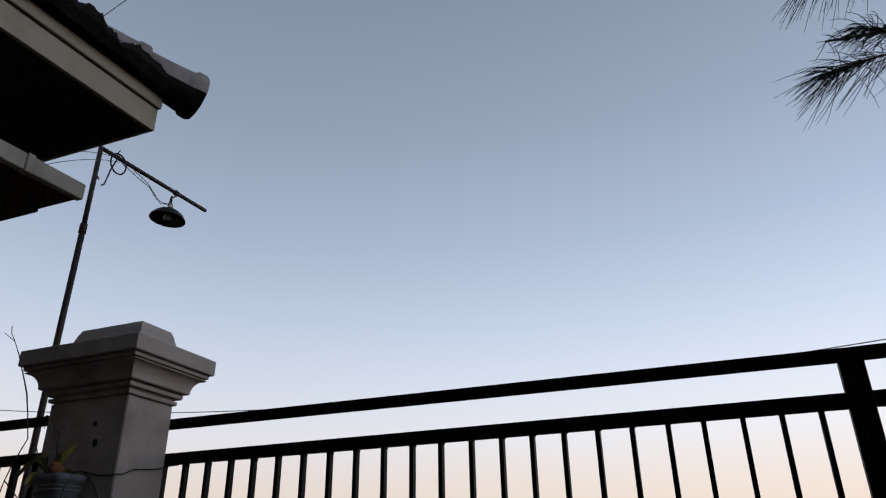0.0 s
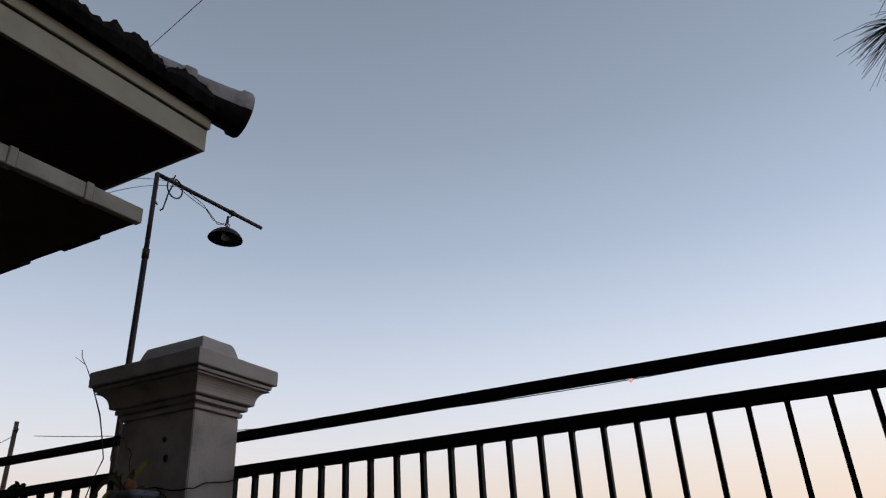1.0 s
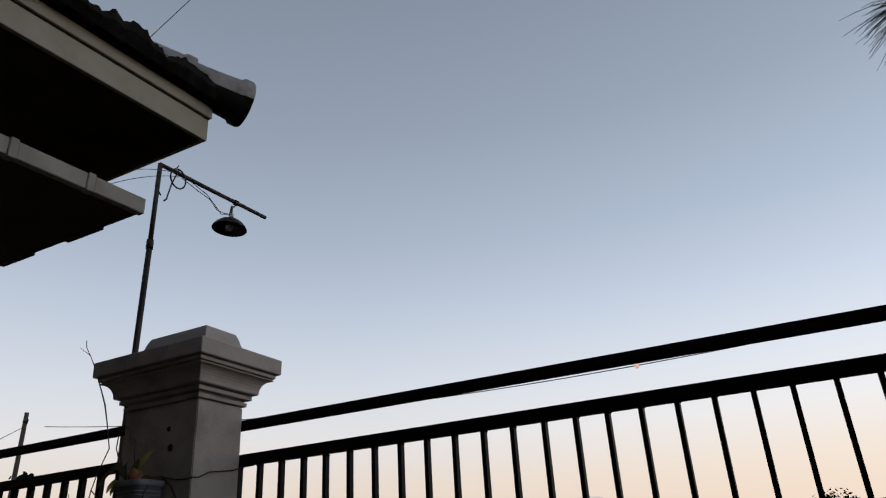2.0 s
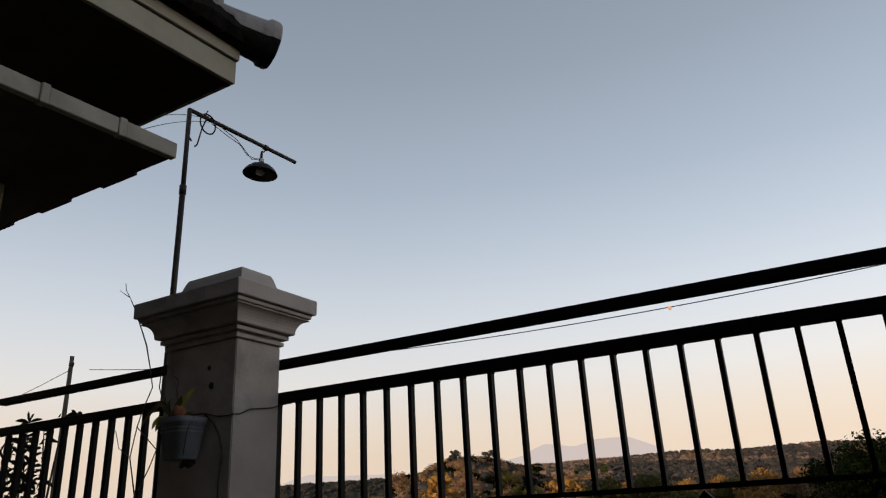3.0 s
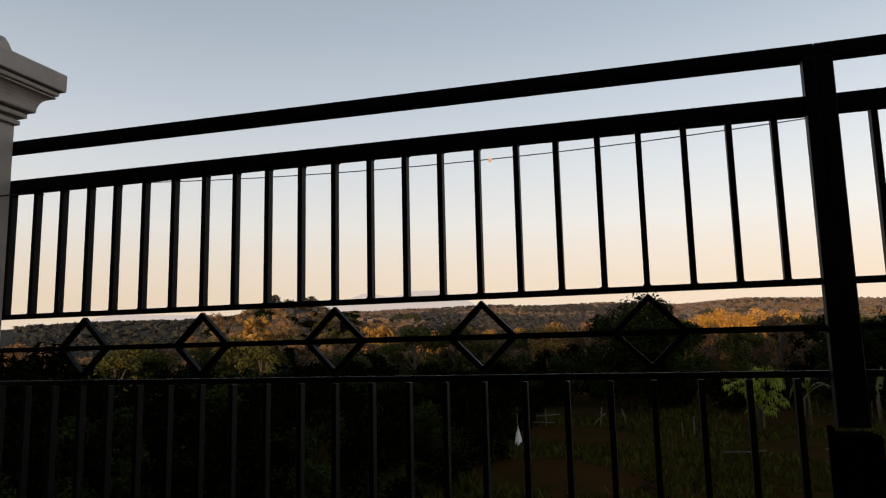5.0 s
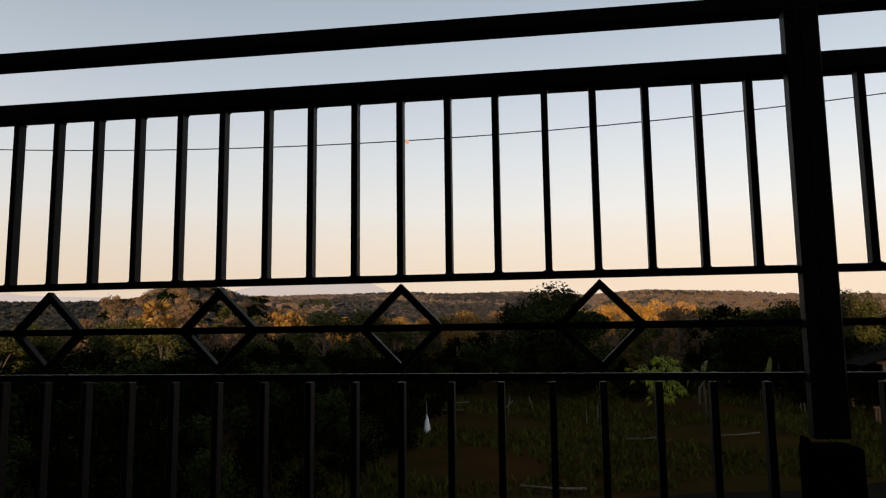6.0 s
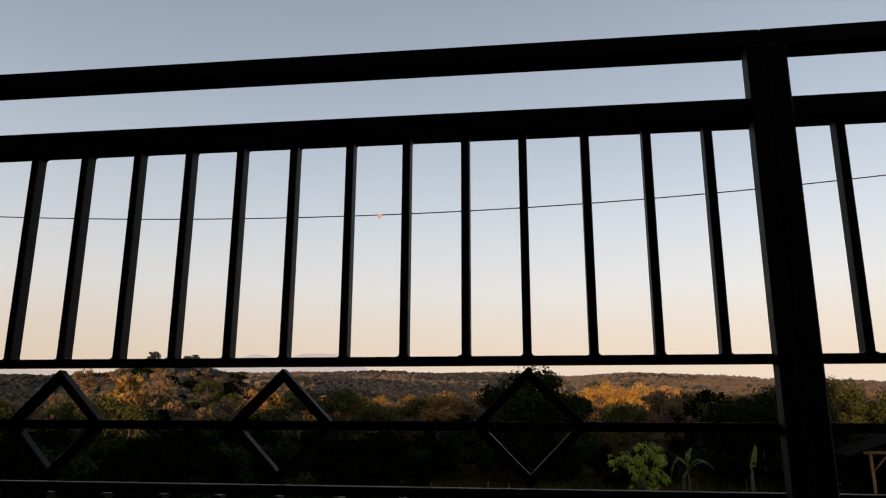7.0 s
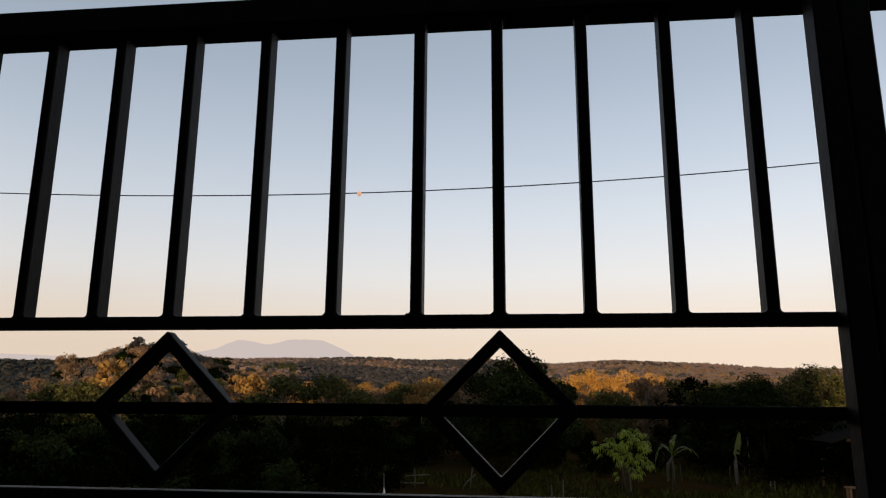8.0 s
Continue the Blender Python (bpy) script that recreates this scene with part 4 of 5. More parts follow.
def tree_parts(seed, height, crown_r, leaf_mat, leaves, leaf, trunk_share=0.3, clumps=22, flat=0.8, bark=BARK):
    """Meshes of a tapered trunk with limbs and a crown of leaves in clumps."""
    rng = np.random.default_rng(seed)
    base_h = height * trunk_share
    bm = tube([(0, 0, -0.2), (0.04 * height * rng.normal() * 0.3, 0, base_h * 0.6), (0.03 * height * rng.normal() * 0.4, 0.02 * height * rng.normal(), base_h + 0.25 * height), (0, 0, height * 0.8)],
              [0.035 * height, 0.027 * height, 0.018 * height, 0.006 * height], 7)
    cs, rs = [], []
    for i in range(clumps):
        a, u = rng.random() * 2 * math.pi, rng.random()
        z = base_h + (height - base_h) * (0.12 + 0.8 * u)
        rad = crown_r * math.sqrt(max(0.05, 1 - (1.7 * u - 0.75) ** 2)) * (0.35 + 0.6 * rng.random())
        c = (rad * math.cos(a), rad * math.sin(a), z)
        cs.append(c)
        rs.append(crown_r * (0.22 + 0.2 * rng.random()))
        if i % 2 == 0:
            tube([(0, 0, base_h * 0.8 + (z - base_h) * 0.4), (c[0] * 0.5, c[1] * 0.5, z - 0.12 * height * (1 - u)), c], [0.011 * height, 0.007 * height, 0.002 * height], 5, bm)
    q, mi = leaf_quads(rng, cs, rs, [leaves // clumps] * clumps, leaf, squash=flat)
    tm = bpy.data.meshes.new("trunk")
    bm.to_mesh(tm)
    bm.free()
    tm.materials.append(bark)
    return tm, quads_mesh("crown", q, leaf_mat)


def tree(name, label, category, at, parts, turn=0, size=1.0, group=""):
    t = empty(name, label, category, at, group)
    t.rotation_euler = (0, 0, turn)
    t.scale = (size, size, size)
    part("trunk", parts[0], None, t)
    part("crown", parts[1], None, t)
    return t


def spot(x, y, up=-0.04):
    return x, y, land_height(x, y) + up


def on_land(az, r, sink=0.1):
    x, y = polar(az, r)
    return x, y, land_height(x, y) - sink


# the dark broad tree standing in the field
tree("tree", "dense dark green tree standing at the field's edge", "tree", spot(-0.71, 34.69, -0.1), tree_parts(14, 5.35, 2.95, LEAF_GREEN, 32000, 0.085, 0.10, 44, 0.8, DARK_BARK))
# olive leaves on three of these stand for sun on the crowns
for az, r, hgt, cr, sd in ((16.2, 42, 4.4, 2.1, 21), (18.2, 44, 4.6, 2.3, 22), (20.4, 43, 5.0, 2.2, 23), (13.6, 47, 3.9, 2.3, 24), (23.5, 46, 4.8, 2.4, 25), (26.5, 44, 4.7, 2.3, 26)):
    tree("tree", "tree behind the banana plants, leaf tone set to its light", "tree", on_land(az, r), tree_parts(sd, hgt, cr, LEAF_MID if sd in (22, 23, 26) else LEAF_GREEN, 9500, 0.08, 0.18, 26, 0.8, DARK_BARK), group="trees behind the field")

# shaded shrubs along the far side of the field
rng = np.random.default_rng(77)
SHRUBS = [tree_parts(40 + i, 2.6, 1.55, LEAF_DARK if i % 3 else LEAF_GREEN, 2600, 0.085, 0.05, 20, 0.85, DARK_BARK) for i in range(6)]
for i, az in enumerate(np.linspace(-58, 27, 84)):
    r = 38 + 5 * rng.random() + 3 * math.sin(i * 1.7)
    if -6 < az < 4:
        r += 4
    if az < -30:
        r -= 6 * rng.random()
    o = tree("shrub", "dark green shrub in evening shade", "shrub", on_land(az + rng.normal() * 0.6, r), SHRUBS[i % 6], rng.random() * 6.3, (0.85 + 0.35 * rng.random()) * (0.6 if 1.5 < az < 12.5 else 0.85 if -21 < az < -3 else 1.0), "shrubs along the field")
# nearer bushes at the left side of the field
for i, (az, r, s) in enumerate(((-30, 20, 0.8), (-26, 23, 0.9), (-34, 25, 1.0), (-21, 24, 0.75), (-17, 26, 0.8), (-13, 25, 0.7), (-24, 28, 1.0), (-38, 22, 0.8), (-44, 22, 1.0), (-47, 27, 1.2), (-33, 30, 1.1), (-19, 31, 0.9), (-11.5, 29, 0.8), (-50, 20, 1.0), (-28, 33, 1.1), (-22, 20, 0.8), (-27, 18.5, 0.7), (-31, 17, 0.8), (-36, 17.5, 0.9), (-41, 18, 0.9), (-16, 22, 0.55), (-19, 27, 0.8), (-23, 31, 1.0), (-30, 27, 1.0), (-37, 28, 1.1), (-42, 26, 1.1), (-14, 32, 0.8), (-10, 33, 0.7))):
    tree("shrub", "low dark bush in the near field", "shrub", on_land(az, r), SHRUBS[(i * 5 + 1) % 6], i * 1.3, s, "shrubs along the field")

# tall dark hedge trees beyond the house end
for i, (az, r, s) in enumerate(((-46, 33, 1.75), (-49, 29, 1.85), (-52, 31, 2.0), (-55, 28, 1.9), (-58, 30, 2.0), (-61, 27, 1.9), (-64, 29, 2.0), (-50.5, 24, 1.5), (-54, 22, 1.5), (-58, 21, 1.5))):
    tree("shrub", "tall dark hedge tree beyond the house", "shrub", on_land(az, r), SHRUBS[(1, 2, 4, 5)[i % 4]], i * 1.9, s, "shrubs along the field")

# lit trees further down the slope
KINDS = [tree_parts(60, 7.0, 3.0, LEAF_GOLD, 2600, 0.19, 0.2, 24), tree_parts(61, 6.2, 2.8, LEAF_RUST, 2300, 0.18, 0.2, 22), tree_parts(62, 6.6, 3.1, LEAF_MID, 2600, 0.18, 0.2, 24),
         tree_parts(63, 5.6, 2.6, LEAF_GOLD, 1900, 0.17, 0.25, 18), tree_parts(64, 7.2, 2.6, LEAF_RUST, 2100, 0.18, 0.25, 20), tree_parts(65, 6.0, 3.2, LEAF_DARK, 2500, 0.18, 0.15, 24), tree_parts(66, 7.0, 3.1, LEAF_SUNLIT, 2800, 0.18, 0.2, 26)]
WORDS = ["golden dry-season tree catching the low sun", "rust-brown dry-season tree on the slope", "olive green tree on the slope", "golden open-crowned tree on the slope", "rust-brown slender tree on the slope", "dark green tree on the slope", "golden tree with the low sun's brightness put into its leaves"]
rng = np.random.default_rng(5)
protos = [tree("tree", WORDS[i], "tree", on_land(-60 - 2 * i, 120), KINDS[i], i, 1.0, "trees on the slope") for i in range(7)]
for i in range(250):
    az, r = -50 + 80 * rng.random(), 62 + 120 * rng.random() ** 1.3
    if az < -35 and r > 100:
        r = 62 + 30 * rng.random()
    k = int(rng.choice(6, p=(0.11, 0.2, 0.3, 0.07, 0.1, 0.22)))
    if 3 < az < 11 and r > 90 and rng.random() < 0.7:
        k = 0
    if az < -20 and k in (0, 3):
        k = 1 if i % 2 else 5
    x, y, z = on_land(az, r)
    s = 0.5 + 0.4 * rng.random()
    copy_thing(protos[k], pose(x, y, z, 0, 0, 360 * rng.random()) @ Matrix.Scale(s, 4))
# the sunlit gold trees below the middle ridge
for i, (az, r, s, k) in enumerate(((3.4, 148, 1.05, 0), (4.6, 140, 1.2, 0), (5.8, 160, 1.0, 1), (6.6, 142, 1.05, 0), (7.6, 146, 1.2, 0), (8.8, 140, 1.1, 0), (9.8, 150, 1.1, 0), (5.4, 120, 0.7, 2), (7.2, 115, 0.75, 0), (4.2, 112, 0.7, 1), (9.2, 112, 0.7, 2), (10.6, 150, 0.95, 2), (11.6, 146, 1.0, 5), (12.5, 152, 0.95, 2), (14.0, 165, 1.1, 2), (13.2, 175, 1.0, 1), (-12.0, 160, 0.9, 0), (-9.8, 170, 0.95, 0), (-7.6, 165, 0.8, 1), (-5.8, 172, 0.9, 1), (-14.2, 158, 0.85, 2), (-16.5, 166, 0.9, 0))):
    x, y, z = on_land(az, r)
    # gold trees to the east take the copy brightened for sunlight
    k = 6 if az > 2 and k == 0 else k
    copy_thing(protos[k], pose(x, y, z, 0, 0, 77 * i) @ Matrix.Scale(s, 4))
# the gold tree left of the middle, larger in leaf
tree("tree", "golden broad-leaved tree catching the low sun", "tree", on_land(-30.0, 96, 0.2), tree_parts(90, 9.0, 2.7, LEAF_GOLD, 900, 0.34, 0.25, 22))
tree("tree", "golden broad-leaved tree catching the low sun", "tree", on_land(-20.5, 104, 0.2), tree_parts(91, 7.0, 3.0, LEAF_GOLD, 1500, 0.30, 0.25, 22))

# lone trees on the left hill's skyline
tree("tree", "round dark tree on the hill's skyline", "tree", on_land(-28.6, 232, 2.0), tree_parts(95, 5.8, 2.2, SCRUB, 3000, 0.2, 0.3, 22))
tree("tree", "flat-topped tree on the hill's skyline", "tree", on_land(-25.9, 236, 1.8), tree_parts(96, 5.6, 3.0, SCRUB, 1300, 0.2, 0.66, 18, 0.25))
tree("tree", "feathery tree on the hill's skyline", "tree", on_land(-33.0, 200), tree_parts(97, 8.0, 3.2, LEAF_RUST, 1300, 0.22, 0.4, 18))


def far_woods():
    rng = np.random.default_rng(31)
    groups = []
    # a rounded block of 24 faces for the body of each crown
    g = np.array([-1.0, 0.0, 1.0])
    block = []
    for ax in range(3):
        for sgn in (-1, 1):
            for i in range(2):
                for j in range(2):
                    f = np.zeros((4, 3))
                    for k, (u, v) in enumerate(((g[i], g[j]), (g[i + 1], g[j]), (g[i + 1], g[j + 1]), (g[i], g[j + 1]))):
                        f[k, ax], f[k, (ax + 1) % 3], f[k, (ax + 2) % 3] = sgn, u, v
                    block.append(f if sgn > 0 else f[::-1])
    block = np.array([f for f in block if f[:, 2].mean() > -0.6])
    block /= np.linalg.norm(block, axis=2, keepdims=True)
    for count, r0, r1, n, size, rad in ((3000, 150, 260, 90, 0.22, 2.1), (5600, 260, 400, 46, 0.30, 2.3), (12000, 400, 720, 22, 0.42, 2.9)):
        cs, rs, ms = [], [], []
        for i in range(count):
            az = -46 + 73 * rng.random()
            r = math.sqrt(r0 * r0 + (r1 * r1 - r0 * r0) * rng.random())
            x, y = polar(az, r)
            s = rad * (0.45 + 0.75 * rng.random() ** 1.5)
            patch = noise.noise((x * 0.014, y * 0.014, 4.0)) + 0.28 * rng.normal()
            if az < -33.5:
                if rng.random() < 0.5:
                    continue
                # far western crowns share the ground's painted shade
                k = 6
                s *= 0.8
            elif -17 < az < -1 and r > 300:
                # ridges out of the sun, their shade and haze put into the crown colours
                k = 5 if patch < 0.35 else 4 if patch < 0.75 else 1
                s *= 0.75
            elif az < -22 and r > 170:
                # the near hill: its shade is made with darker leaf materials
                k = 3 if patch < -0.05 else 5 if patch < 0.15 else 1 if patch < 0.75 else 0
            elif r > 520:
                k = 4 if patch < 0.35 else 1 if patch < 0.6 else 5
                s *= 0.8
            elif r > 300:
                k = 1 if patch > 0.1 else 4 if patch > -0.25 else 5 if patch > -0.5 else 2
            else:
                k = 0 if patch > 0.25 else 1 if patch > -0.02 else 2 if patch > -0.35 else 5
            cs.append((x, y, land_height(x, y) + s * 0.22))
            rs.append(s)
            ms.append(k)
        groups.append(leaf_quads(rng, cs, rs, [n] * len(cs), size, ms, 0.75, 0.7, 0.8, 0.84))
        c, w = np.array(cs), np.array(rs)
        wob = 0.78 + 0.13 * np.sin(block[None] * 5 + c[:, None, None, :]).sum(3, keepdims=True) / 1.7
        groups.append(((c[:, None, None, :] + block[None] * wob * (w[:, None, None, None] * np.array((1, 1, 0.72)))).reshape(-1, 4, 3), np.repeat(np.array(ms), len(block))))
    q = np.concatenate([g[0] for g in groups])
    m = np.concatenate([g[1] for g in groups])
    tagged(new("far_woods", quads_mesh("far_woods", q, [LEAF_GOLD, LEAF_RUST, LEAF_MID, LEAF_DARK, HAZED, SCRUB, SHADED_HILL], m)), "dry-season woods in rust and gold covering the hills", "woods", kind="stuff")


far_woods()


def grass_tufts():
    rng = np.random.default_rng(9)
    n = 26000
    az = radians(1) * (-50 + 80 * rng.random(n))
    r = 19.5 + 21 * rng.random(n)
    x, y = -0.5 + r * np.sin(az), -1.5 + 0.96 * r * np.cos(az)
    keep = (y > 17.4 + 0.27 * x) & ((np.sin(x * 0.7 + 1) + np.sin(y * 0.9 + x * 0.3)) > -0.6)
    x, y = x[keep], y[keep]
    z = np.array([land_height(a, b) for a, b in zip(x, y)])
    a = 2 * math.pi * rng.random(len(x))
    h, w = 0.10 + 0.16 * rng.random(len(x)), 0.03 + 0.04 * rng.random(len(x))
    lean = 0.08 * rng.normal(size=(len(x), 2))
    p = np.stack([x, y, z], 1)
    d = np.stack([np.cos(a) * w, np.sin(a) * w, 0 * w], 1)
    up = np.stack([lean[:, 0], lean[:, 1], h], 1)
    q = np.stack([p - d, p + d, p + up + d * 0.25, p + up - d * 0.25], 1)
    tagged(new("grass", quads_mesh("grass", q, GRASS)), "dry evening grass tufts over the field", "grass", kind="stuff")


grass_tufts()


def banana_plant(at, height, leaves, seed, label, droopy=1.0, wide=0.055, steep=0.75):
    rng = np.random.default_rng(seed)
    t = empty("banana_plant", label, "banana plant", at, "banana plants")
    part("stem", tube([(0, 0, 0), (0.02, 0.01, height * 0.35), (0.0, 0.03, height * 0.62)], [0.075, 0.055, 0.035], 9), BANANA_STEM, t)
    for i in range(leaves):
        ln = height * (0.42 + 0.2 * rng.random()) * min(1.0, 0.9 / steep)
        w, n = wide * (0.85 + 0.4 * rng.random()), 12
        rise, drop = steep + 0.5 * rng.random(), droopy * (0.8 + 0.7 * rng.random())
        vs, fs = [], []
        for k in range(n + 1):
            u = k / n
            y = ln * (u - 0.25 * u * u * drop)
            z = ln * (rise * u - drop * u * u)
            ww = w * min(1, u * 5) * math.sqrt(max(0.0, 1 - u ** 3)) + 0.006
            j = 0.02 * rng.normal()
            vs += [(-ww, y + j, z - 0.25 * ww - 0.03 * abs(rng.normal())), (0, y, z), (ww, y - j, z - 0.25 * ww - 0.03 * abs(rng.normal()))]
        for k in range(n):
            a = 3 * k
            fs += [(a, a + 1, a + 4, a + 3)] if rng.random() > 0.06 else []
            fs += [(a + 1, a + 2, a + 5, a + 4)] if rng.random() > 0.06 else []
        o = part("leaf", mesh_of("leaf", vs, fs, BANANA, True), None, t)
        o.location = (0, 0.03, height * (0.56 + 0.08 * rng.random()))
        o.rotation_euler = (0, 0, 2 * math.pi * (i / leaves + 0.06 * rng.normal()))
    for i in range(3):
        o = part("dry_leaf", mesh_of("dry_leaf", [(-0.05, 0, 0), (0.05, 0, 0), (0.09, 0.28, -0.25), (-0.02, 0.30, -0.3), (0.06, 0.33, -0.95), (0.0, 0.31, -0.9)], [(0, 1, 2, 3), (3, 2, 4, 5)], TWIG), None, t, "dry brown hanging leaf")
        o.location = (0, 0, height * 0.58)
        o.rotation_euler = (0, 0, 2.1 * i + rng.random())
    return t


def leafy_shrub(at, crowns, seed, label):
    """Young papaya-like plant: long stalks that end in fans of drooping leaflets."""
    rng = np.random.default_rng(seed)
    t = empty("papaya_plant", label, "plant", at, "papaya plants")
    for cx, cz, count, size in crowns:
        part("stem", tube([(0, 0, -0.1), (cx * 0.25, 0.02, cz * 0.5), (cx * 0.8, 0.0, cz * 0.9), (cx, 0, cz)], [0.055, 0.045, 0.03, 0.02], 7), BANANA_STEM, t)
        for i in range(count):
            a, up = 2 * math.pi * (i * 0.382 + 0.05 * rng.normal()), -0.55 + 1.4 * rng.random()
            d = Vector((math.cos(a), math.sin(a), up)).normalized()
            ln = size * (0.55 + 0.5 * rng.random())
            o = Vector((cx, 0, cz - 0.25 * rng.random()))
            tip = o + d * ln - Vector((0, 0, 0.15 * ln))
            vs, fs = [], []
            side = d.cross(Vector((0, 0, 1))).normalized()
            for w, q in ((0.012, o), (0.007, tip)):
                vs += [q - side * w, q + side * w]
            fs.append((0, 1, 3, 2))
            for j in range(7):
                f = (j - 3) / 3
                way = (d * (1 - abs(f)) * 0.8 + side * f * 0.9).normalized()
                ll, ww = size * (0.62 - 0.2 * abs(f)) * (0.8 + 0.4 * rng.random()), 0.017 + 0.009 * rng.random()
                cross = way.cross(Vector((0, 0, 1))).normalized()
                k0 = len(vs)
                for u, w in ((0.02, 0.15), (0.3, 0.9), (0.6, 1.0), (0.85, 0.6), (1.0, 0.05)):
                    c = tip + way * ll * (u - 0.42 * u * u) - Vector((0, 0, ll * (0.5 + 0.3 * rng.random()) * u * u))
                    vs += [c - cross * ww * w, c + cross * ww * w]
                for u in range(4):
                    fs.append((k0 + 2 * u, k0 + 2 * u + 1, k0 + 2 * u + 3, k0 + 2 * u + 2))
            part("leaf", mesh_of("leaf", vs, fs, PAPAYA, True), None, t)
    for i in range(2):
        o = part("dry_leaf", mesh_of("dry_leaf", [(-0.05, 0, 0), (0.05, 0, 0), (0.09, 0.18, -0.25), (-0.02, 0.20, -0.3), (0.06, 0.22, -0.95), (0.0, 0.21, -0.9)], [(0, 1, 2, 3), (3, 2, 4, 5)], TWIG), None, t, "dry brown hanging leaf")
        o.location = (0.0, 0, 1.1)
        o.rotation_euler = (0, 0, 2.6 * i + 1.2)


leafy_shrub(spot(3.41, 28.36), ((0.28, 2.35, 40, 0.62), (-0.72, 2.0, 24, 0.52), (0.5, 1.6, 24, 0.52), (0.1, 1.2, 20, 0.5), (-0.25, 1.75, 16, 0.45)), 3, "bushy bright green papaya plant with drooping leaflets")
banana_plant(spot(5.3, 29.12), 2.45, 7, 4, "young banana plant with thin arching leaves", 0.95)
banana_plant(spot(8.05, 30.28), 2.2, 1, 6, "young banana plant with one upright leaf", 0.15, 0.13, 1.9)
banana_plant(spot(12.64, 32.1), 2.2, 7, 8, "young banana plant beside the hut", 0.9)


def stake(at, top, r, label, mat=PALE_WOOD):
    t = empty("stake", label, "stake", at, "stakes in the field")
    part("shaft", tube([(0, 0, -0.2), (top[0] * 0.5 + 0.01, top[1] * 0.5, top[2] * 0.5), top], [r, r * 0.9, r * 0.7], 6), mat, t)


def pole_rail(a, b, r, label):
    a, b = Vector(a), Vector(b)
    t = empty("bamboo_rail", label, "rail", a, "bamboo rails")
    part("cane", tube([(0, 0, 0), (b - a) * 0.5 + Vector((0, 0, -0.03)), b - a], r, 6), PALE_WOOD, t)


for x, y, tx, tz in ((-2.8, 29.32, 0.12, 0.9), (-3.3, 29.51, 0.75, 0.62), (-5.1, 29.51, 0.0, 0.75), (0.86, 27.11, 0.03, 0.85), (0.46, 27.4, 0.0, 0.6), (-1.7, 30.18, -0.2, 0.7), (9.3, 30.18, 0, 0.45), (9.45, 30.18, 0, 0.45)):
    stake(spot(x, y), (tx, 0, tz), 0.028, "bleached bamboo stake leaning in the field")
for x, y, h in ((10.89, 33.35, 2.3), (9.59, 33.92, 1.9), (12.09, 33.44, 2.2)):
    stake(spot(x, y), (0.03, 0, h), 0.03, "tall thin pale pole among the trees")
pole_rail(spot(-6.4, 29.41, 0.43), spot(-4.5, 29.6, 0.51), 0.025, "bamboo rail tied between stakes")
pole_rail(spot(-6.2, 29.32, 0.23), spot(-4.7, 29.51, 0.18), 0.025, "bamboo rail lying between stakes")
stake(spot(-20.17, 21.35), (0, 0, 1.75), 0.07, "pale upright post of an old yard fence")
pole_rail(spot(-21.27, 21.54, 0.48), spot(-17.48, 22.88, 0.33), 0.035, "pale rail of an old yard fence")
pole_rail(spot(-18.66, 16.84, 0.23), spot(-15.96, 17.51, 0.18), 0.04, "pale rail lying near the lane")
pole_rail(spot(1.62, 23.56, 0.18), spot(2.92, 23.84, 0.16), 0.03, "bleached pole lying in the grass")
pole_rail(spot(4.72, 23.94, 0.16), spot(6.12, 24.32, 0.18), 0.03, "bleached pole lying in the grass")
pole_rail(spot(-1.66, 17.6, 0.18), spot(0.04, 17.41, 0.18), 0.035, "bleached pole lying by the lane")


def sack():
    t = empty("hanging_sack", "white plastic sack hung on a stick", "sack", spot(-5.54, 25.14))
    rng = np.random.default_rng(2)
    bm = lathe([(0.0001, 0.05), (0.10, 0.06), (0.13, 0.18), (0.115, 0.36), (0.08, 0.52), (0.04, 0.64), (0.018, 0.70), (0.03, 0.76)], 14)
    for v in bm.verts:
        v.co.x += 0.03 * noise.noise(v.co * 7)
        v.co.y += 0.03 * noise.noise(v.co * 7 + Vector((5, 0, 0)))
    part("bag", bm, SACK, t)
    part("stick", tube([(-0.02, 0.05, -0.1), (0.0, 0.05, 0.6), (-0.03, 0.05, 1.25)], 0.02, 6), PALE_WOOD, t)


sack()


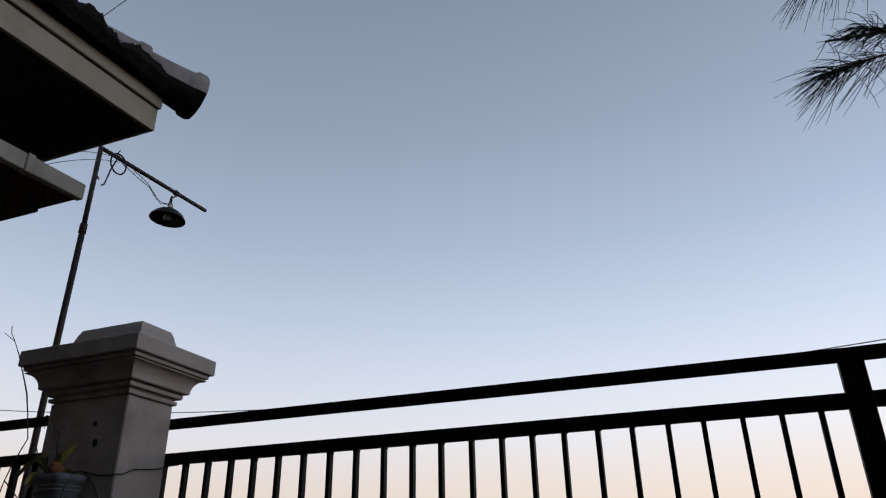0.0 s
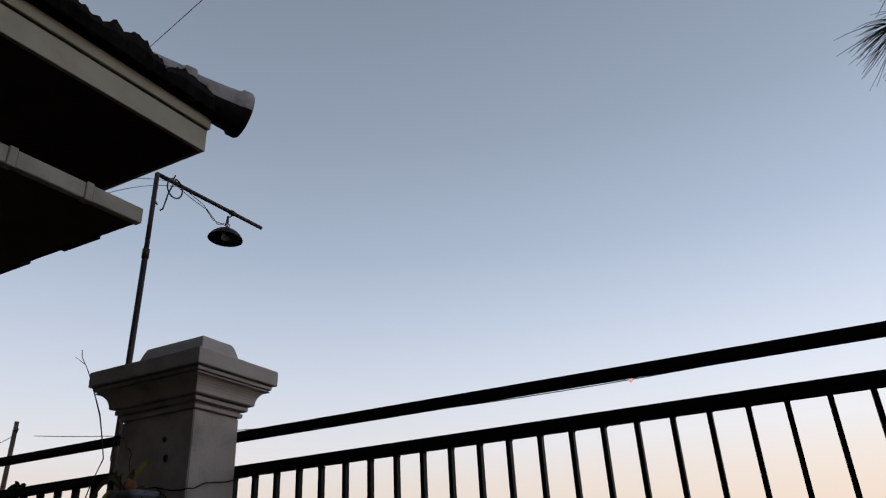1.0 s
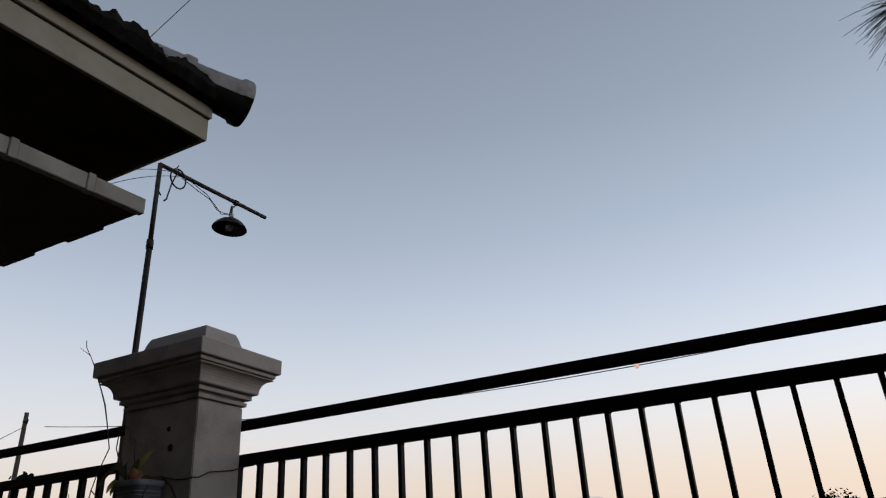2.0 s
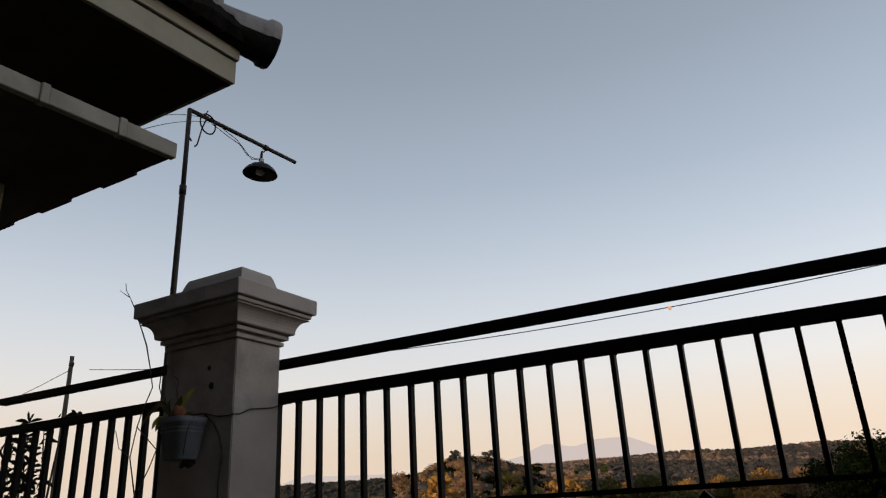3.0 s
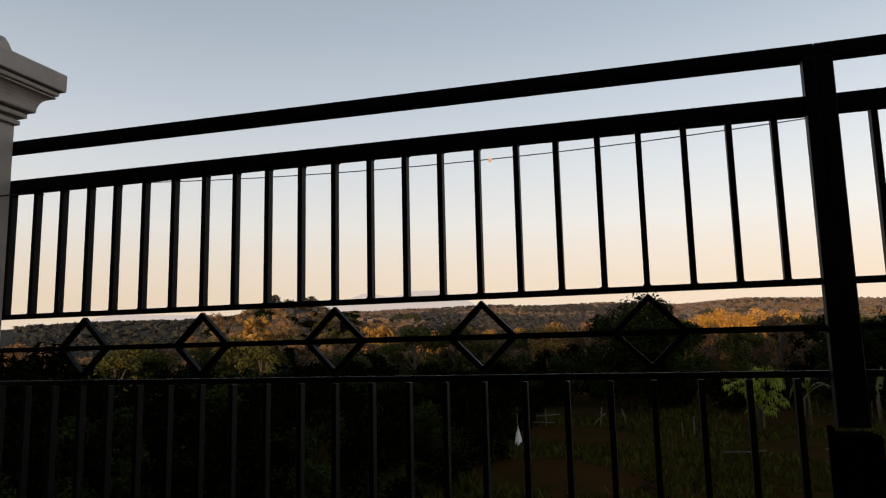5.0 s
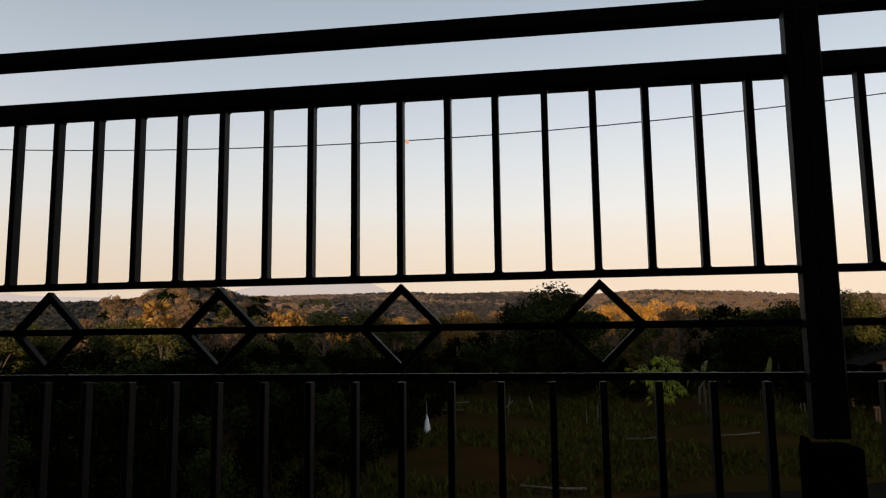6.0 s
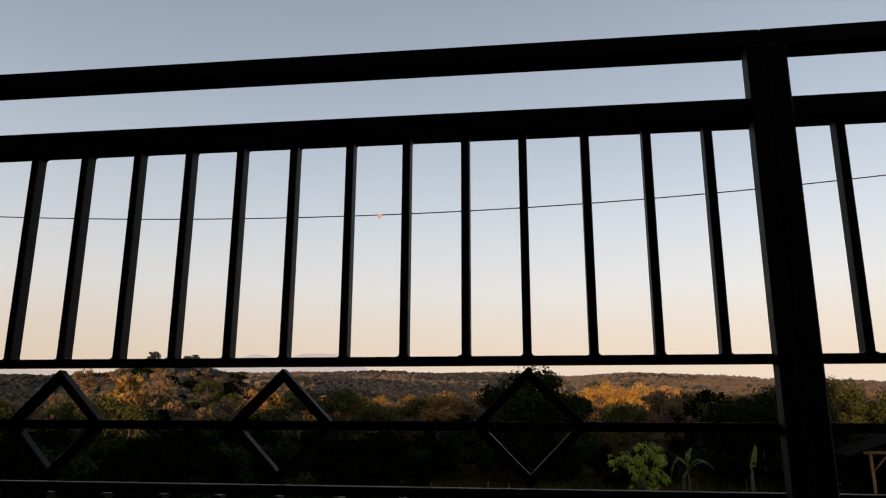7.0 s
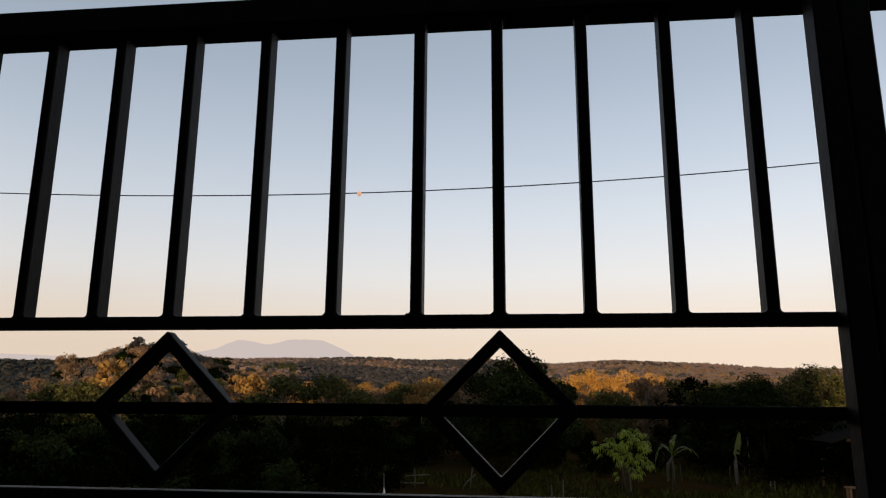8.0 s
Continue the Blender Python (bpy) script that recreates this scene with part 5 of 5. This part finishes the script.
def hut():
    t = empty("field_hut", "open timber hut with old sheet roof", "hut", spot(13.5, 29.7, 0.0))
    for x in (-1.75, 1.75):
        for y in (-1.6, 1.6):
            part("post", tube([(x, y, -0.1), (x + 0.02, y, 1.1), (x, y, 2.15)], 0.06, 8), WOOD, t)
    part("beam", box_bm(-2.0, 2.0, -1.66, -1.56, 2.02, 2.14, 0.01), WOOD, t)
    part("beam", box_bm(-2.0, 2.0, 1.56, 1.66, 2.02, 2.14, 0.01), WOOD, t)
    for s in (-1, 1):
        bm = bmesh.new()
        n = 30
        a = []
        for i in range(n + 1):
            y = -1.9 + 3.4 * i / n
            w = 0.02 * (1 if i % 2 else -1)
            a.append([bm.verts.new((s * 0.0, y, 2.95 + w)), bm.verts.new((s * 2.7, y, 2.02 + w)), bm.verts.new((s * 2.7, y, 2.00 + w)), bm.verts.new((s * 0.0, y, 2.93 + w))])
        for p, q in zip(a, a[1:]):
            for j in range(4):
                bm.faces.new((p[j], p[(j + 1) % 4], q[(j + 1) % 4], q[j]))
        bm.faces.new(a[0])
        bm.faces.new(a[-1][::-1])
        part("roof_sheet", bm, HUT_ROOF, t)
    for s in (-1, 1):
        part("gable_board", tube([(0, -1.93, 2.90), (s * 2.72, -1.93, 1.96)], 0.03, 5), DARK_BARK, t)
    part("brace", tube([(-1.75, -1.6, 1.35), (-1.1, -1.6, 2.05)], 0.035, 6), WOOD, t)
    b = empty("timber_bench", "rough timber bench beside the hut", "bench", spot(11.66, 27.68, 0.0))
    part("seat", box_bm(-0.5, 0.7, -0.2, 0.2, 0.50, 0.56, 0.01), WOOD, b)
    for x in (-0.42, 0.62):
        for y in (-0.14, 0.14):
            part("leg", box_bm(x - 0.035, x + 0.035, y - 0.035, y + 0.035, -0.05, 0.499, 0.006), WOOD, b)


hut()


# climbing leaves behind the left fence panel
def climbing_plant():
    rng = np.random.default_rng(15)
    t = empty("climbing_plant", "dark leafy climber behind the fence", "plant", (-4.85, 0.22, 0.003))
    t.scale = (1, 1, 1.025)
    for st in ([(0.0, 0, 0), (-0.02, 0, 0.7), (-0.05, 0.02, 1.2), (-0.07, 0, 1.54)], [(-0.2, 0, 0), (-0.26, 0.02, 0.8), (-0.25, 0, 1.3), (-0.25, 0, 1.60)], [(0.0, 0.02, 0), (0.02, 0, 0.9), (0.1, 0.0, 1.40), (0.22, 0, 1.58)]):
        part("stem", tube(st, [0.010, 0.008, 0.006, 0.003], 6), TWIG, t)
    # pairs of slim leaves stacked along the stems
    vs, fs = [], []

    def slim_leaf(at, way, ln, w):
        way = Vector(way).normalized()
        cross = way.cross(Vector((0.1, -1, 0.25))).normalized()
        k0 = len(vs)
        for u, q in ((0, 0.15), (0.3, 0.9), (0.6, 1.0), (0.85, 0.55), (1.0, 0.03)):
            c = Vector(at) + way * ln * u - Vector((0, 0, 0.3 * ln * u * u))
            vs.append(c - cross * w * q)
            vs.append(c + cross * w * q)
        for u in range(4):
            fs.append((k0 + 2 * u, k0 + 2 * u + 1, k0 + 2 * u + 3, k0 + 2 * u + 2))

    for i in range(46):
        z = 0.35 + 1.17 * i / 45
        x = -0.02 - 0.05 * max(0, z - 0.5)
        for sgn in (-1, 1):
            slim_leaf((x, 0.01 * rng.normal(), z), (sgn, 0.5 * rng.normal(), 0.25 + 0.2 * rng.normal()), 0.075 + 0.03 * rng.random(), 0.012)
    for i in range(420):
        z = 0.3 + 1.2 * rng.random() ** 0.8
        slim_leaf((-0.34 + 0.11 * rng.normal(), 0.03 * rng.normal(), z), rng.normal(size=3), 0.05 + 0.04 * rng.random(), 0.013)
    for i in range(7):
        a = math.pi * (0.1 + 0.8 * i / 6)
        slim_leaf((-0.25, 0, 1.585), (math.cos(a), 0.3 * rng.normal(), math.sin(a) * 0.6), 0.09 + 0.03 * rng.random(), 0.013)
    for i in range(16):
        slim_leaf((0.22 + 0.05 * rng.normal(), 0, 1.575 + 0.012 * rng.random()), (rng.normal(), 0.3 * rng.normal(), 0.25), 0.04 + 0.02 * rng.random(), 0.013)
    part("foliage", mesh_of("foliage", vs, fs, VINE), None, t)


climbing_plant()


# casuarina whose needle sprays hang in from the side
def casuarina():
    rng = np.random.default_rng(27)
    t = empty("casuarina_tree", "casuarina tree with long drooping needle sprays", "tree", spot(5.4, 3.2))
    o = Vector(t.location)
    part("trunk", tube([(0, 0, 0), (0.1, 0, 3), (0.05, 0.1, 6), (0.1, 0, 9.5)], [0.2, 0.17, 0.13, 0.06], 10), BARK, t)

    def spray(pts, r, count, length, droop):
        pts = [Vector(p) - o for p in pts]
        br = part("branch", tube(pts, [r * (1 - 0.8 * i / (len(pts) - 1)) for i in range(len(pts))], 6), BARK, t)
        bm = bmesh.new()
        for i in range(count):
            u = 0.25 + 0.75 * math.sqrt(rng.random())
            f = u * (len(pts) - 1)
            k = min(int(f), len(pts) - 2)
            p = pts[k].lerp(pts[k + 1], f - k)
            way = (pts[k + 1] - pts[k]).normalized()
            side = Vector(rng.normal(size=3)) * 0.62
            d = (way * 0.9 + side).normalized()
            ln = length * (0.55 + 0.6 * rng.random())
            # each needle springs outwards and curls back along the twig
            curl = way.cross(d).cross(d) * (0.25 + 0.25 * rng.random()) + Vector(rng.normal(size=3)) * 0.07
            path = [p + d * ln * v - (curl + Vector((0, 0, droop))) * (ln * v * v) for v in (0, 0.3, 0.55, 0.8, 1.0)]
            tube(path, [0.0022, 0.0020, 0.0018, 0.0015, 0.0009], 3, bm, False)
        part("needles", bm, PINE, br)

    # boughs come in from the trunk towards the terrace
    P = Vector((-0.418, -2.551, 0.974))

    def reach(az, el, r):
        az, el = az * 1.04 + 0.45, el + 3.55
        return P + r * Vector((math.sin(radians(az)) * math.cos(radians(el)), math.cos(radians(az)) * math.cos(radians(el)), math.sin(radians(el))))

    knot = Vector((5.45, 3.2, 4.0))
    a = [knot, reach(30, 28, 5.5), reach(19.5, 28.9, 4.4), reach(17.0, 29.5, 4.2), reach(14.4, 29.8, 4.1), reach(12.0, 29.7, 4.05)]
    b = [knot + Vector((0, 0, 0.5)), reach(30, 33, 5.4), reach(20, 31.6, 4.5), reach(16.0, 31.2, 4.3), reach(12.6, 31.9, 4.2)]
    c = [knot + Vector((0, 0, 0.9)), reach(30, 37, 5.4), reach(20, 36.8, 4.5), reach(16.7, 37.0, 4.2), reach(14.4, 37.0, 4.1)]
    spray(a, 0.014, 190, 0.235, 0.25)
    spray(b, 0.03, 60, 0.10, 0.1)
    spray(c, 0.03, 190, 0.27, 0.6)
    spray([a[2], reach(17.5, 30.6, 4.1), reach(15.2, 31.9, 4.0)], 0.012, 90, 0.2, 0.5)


casuarina()
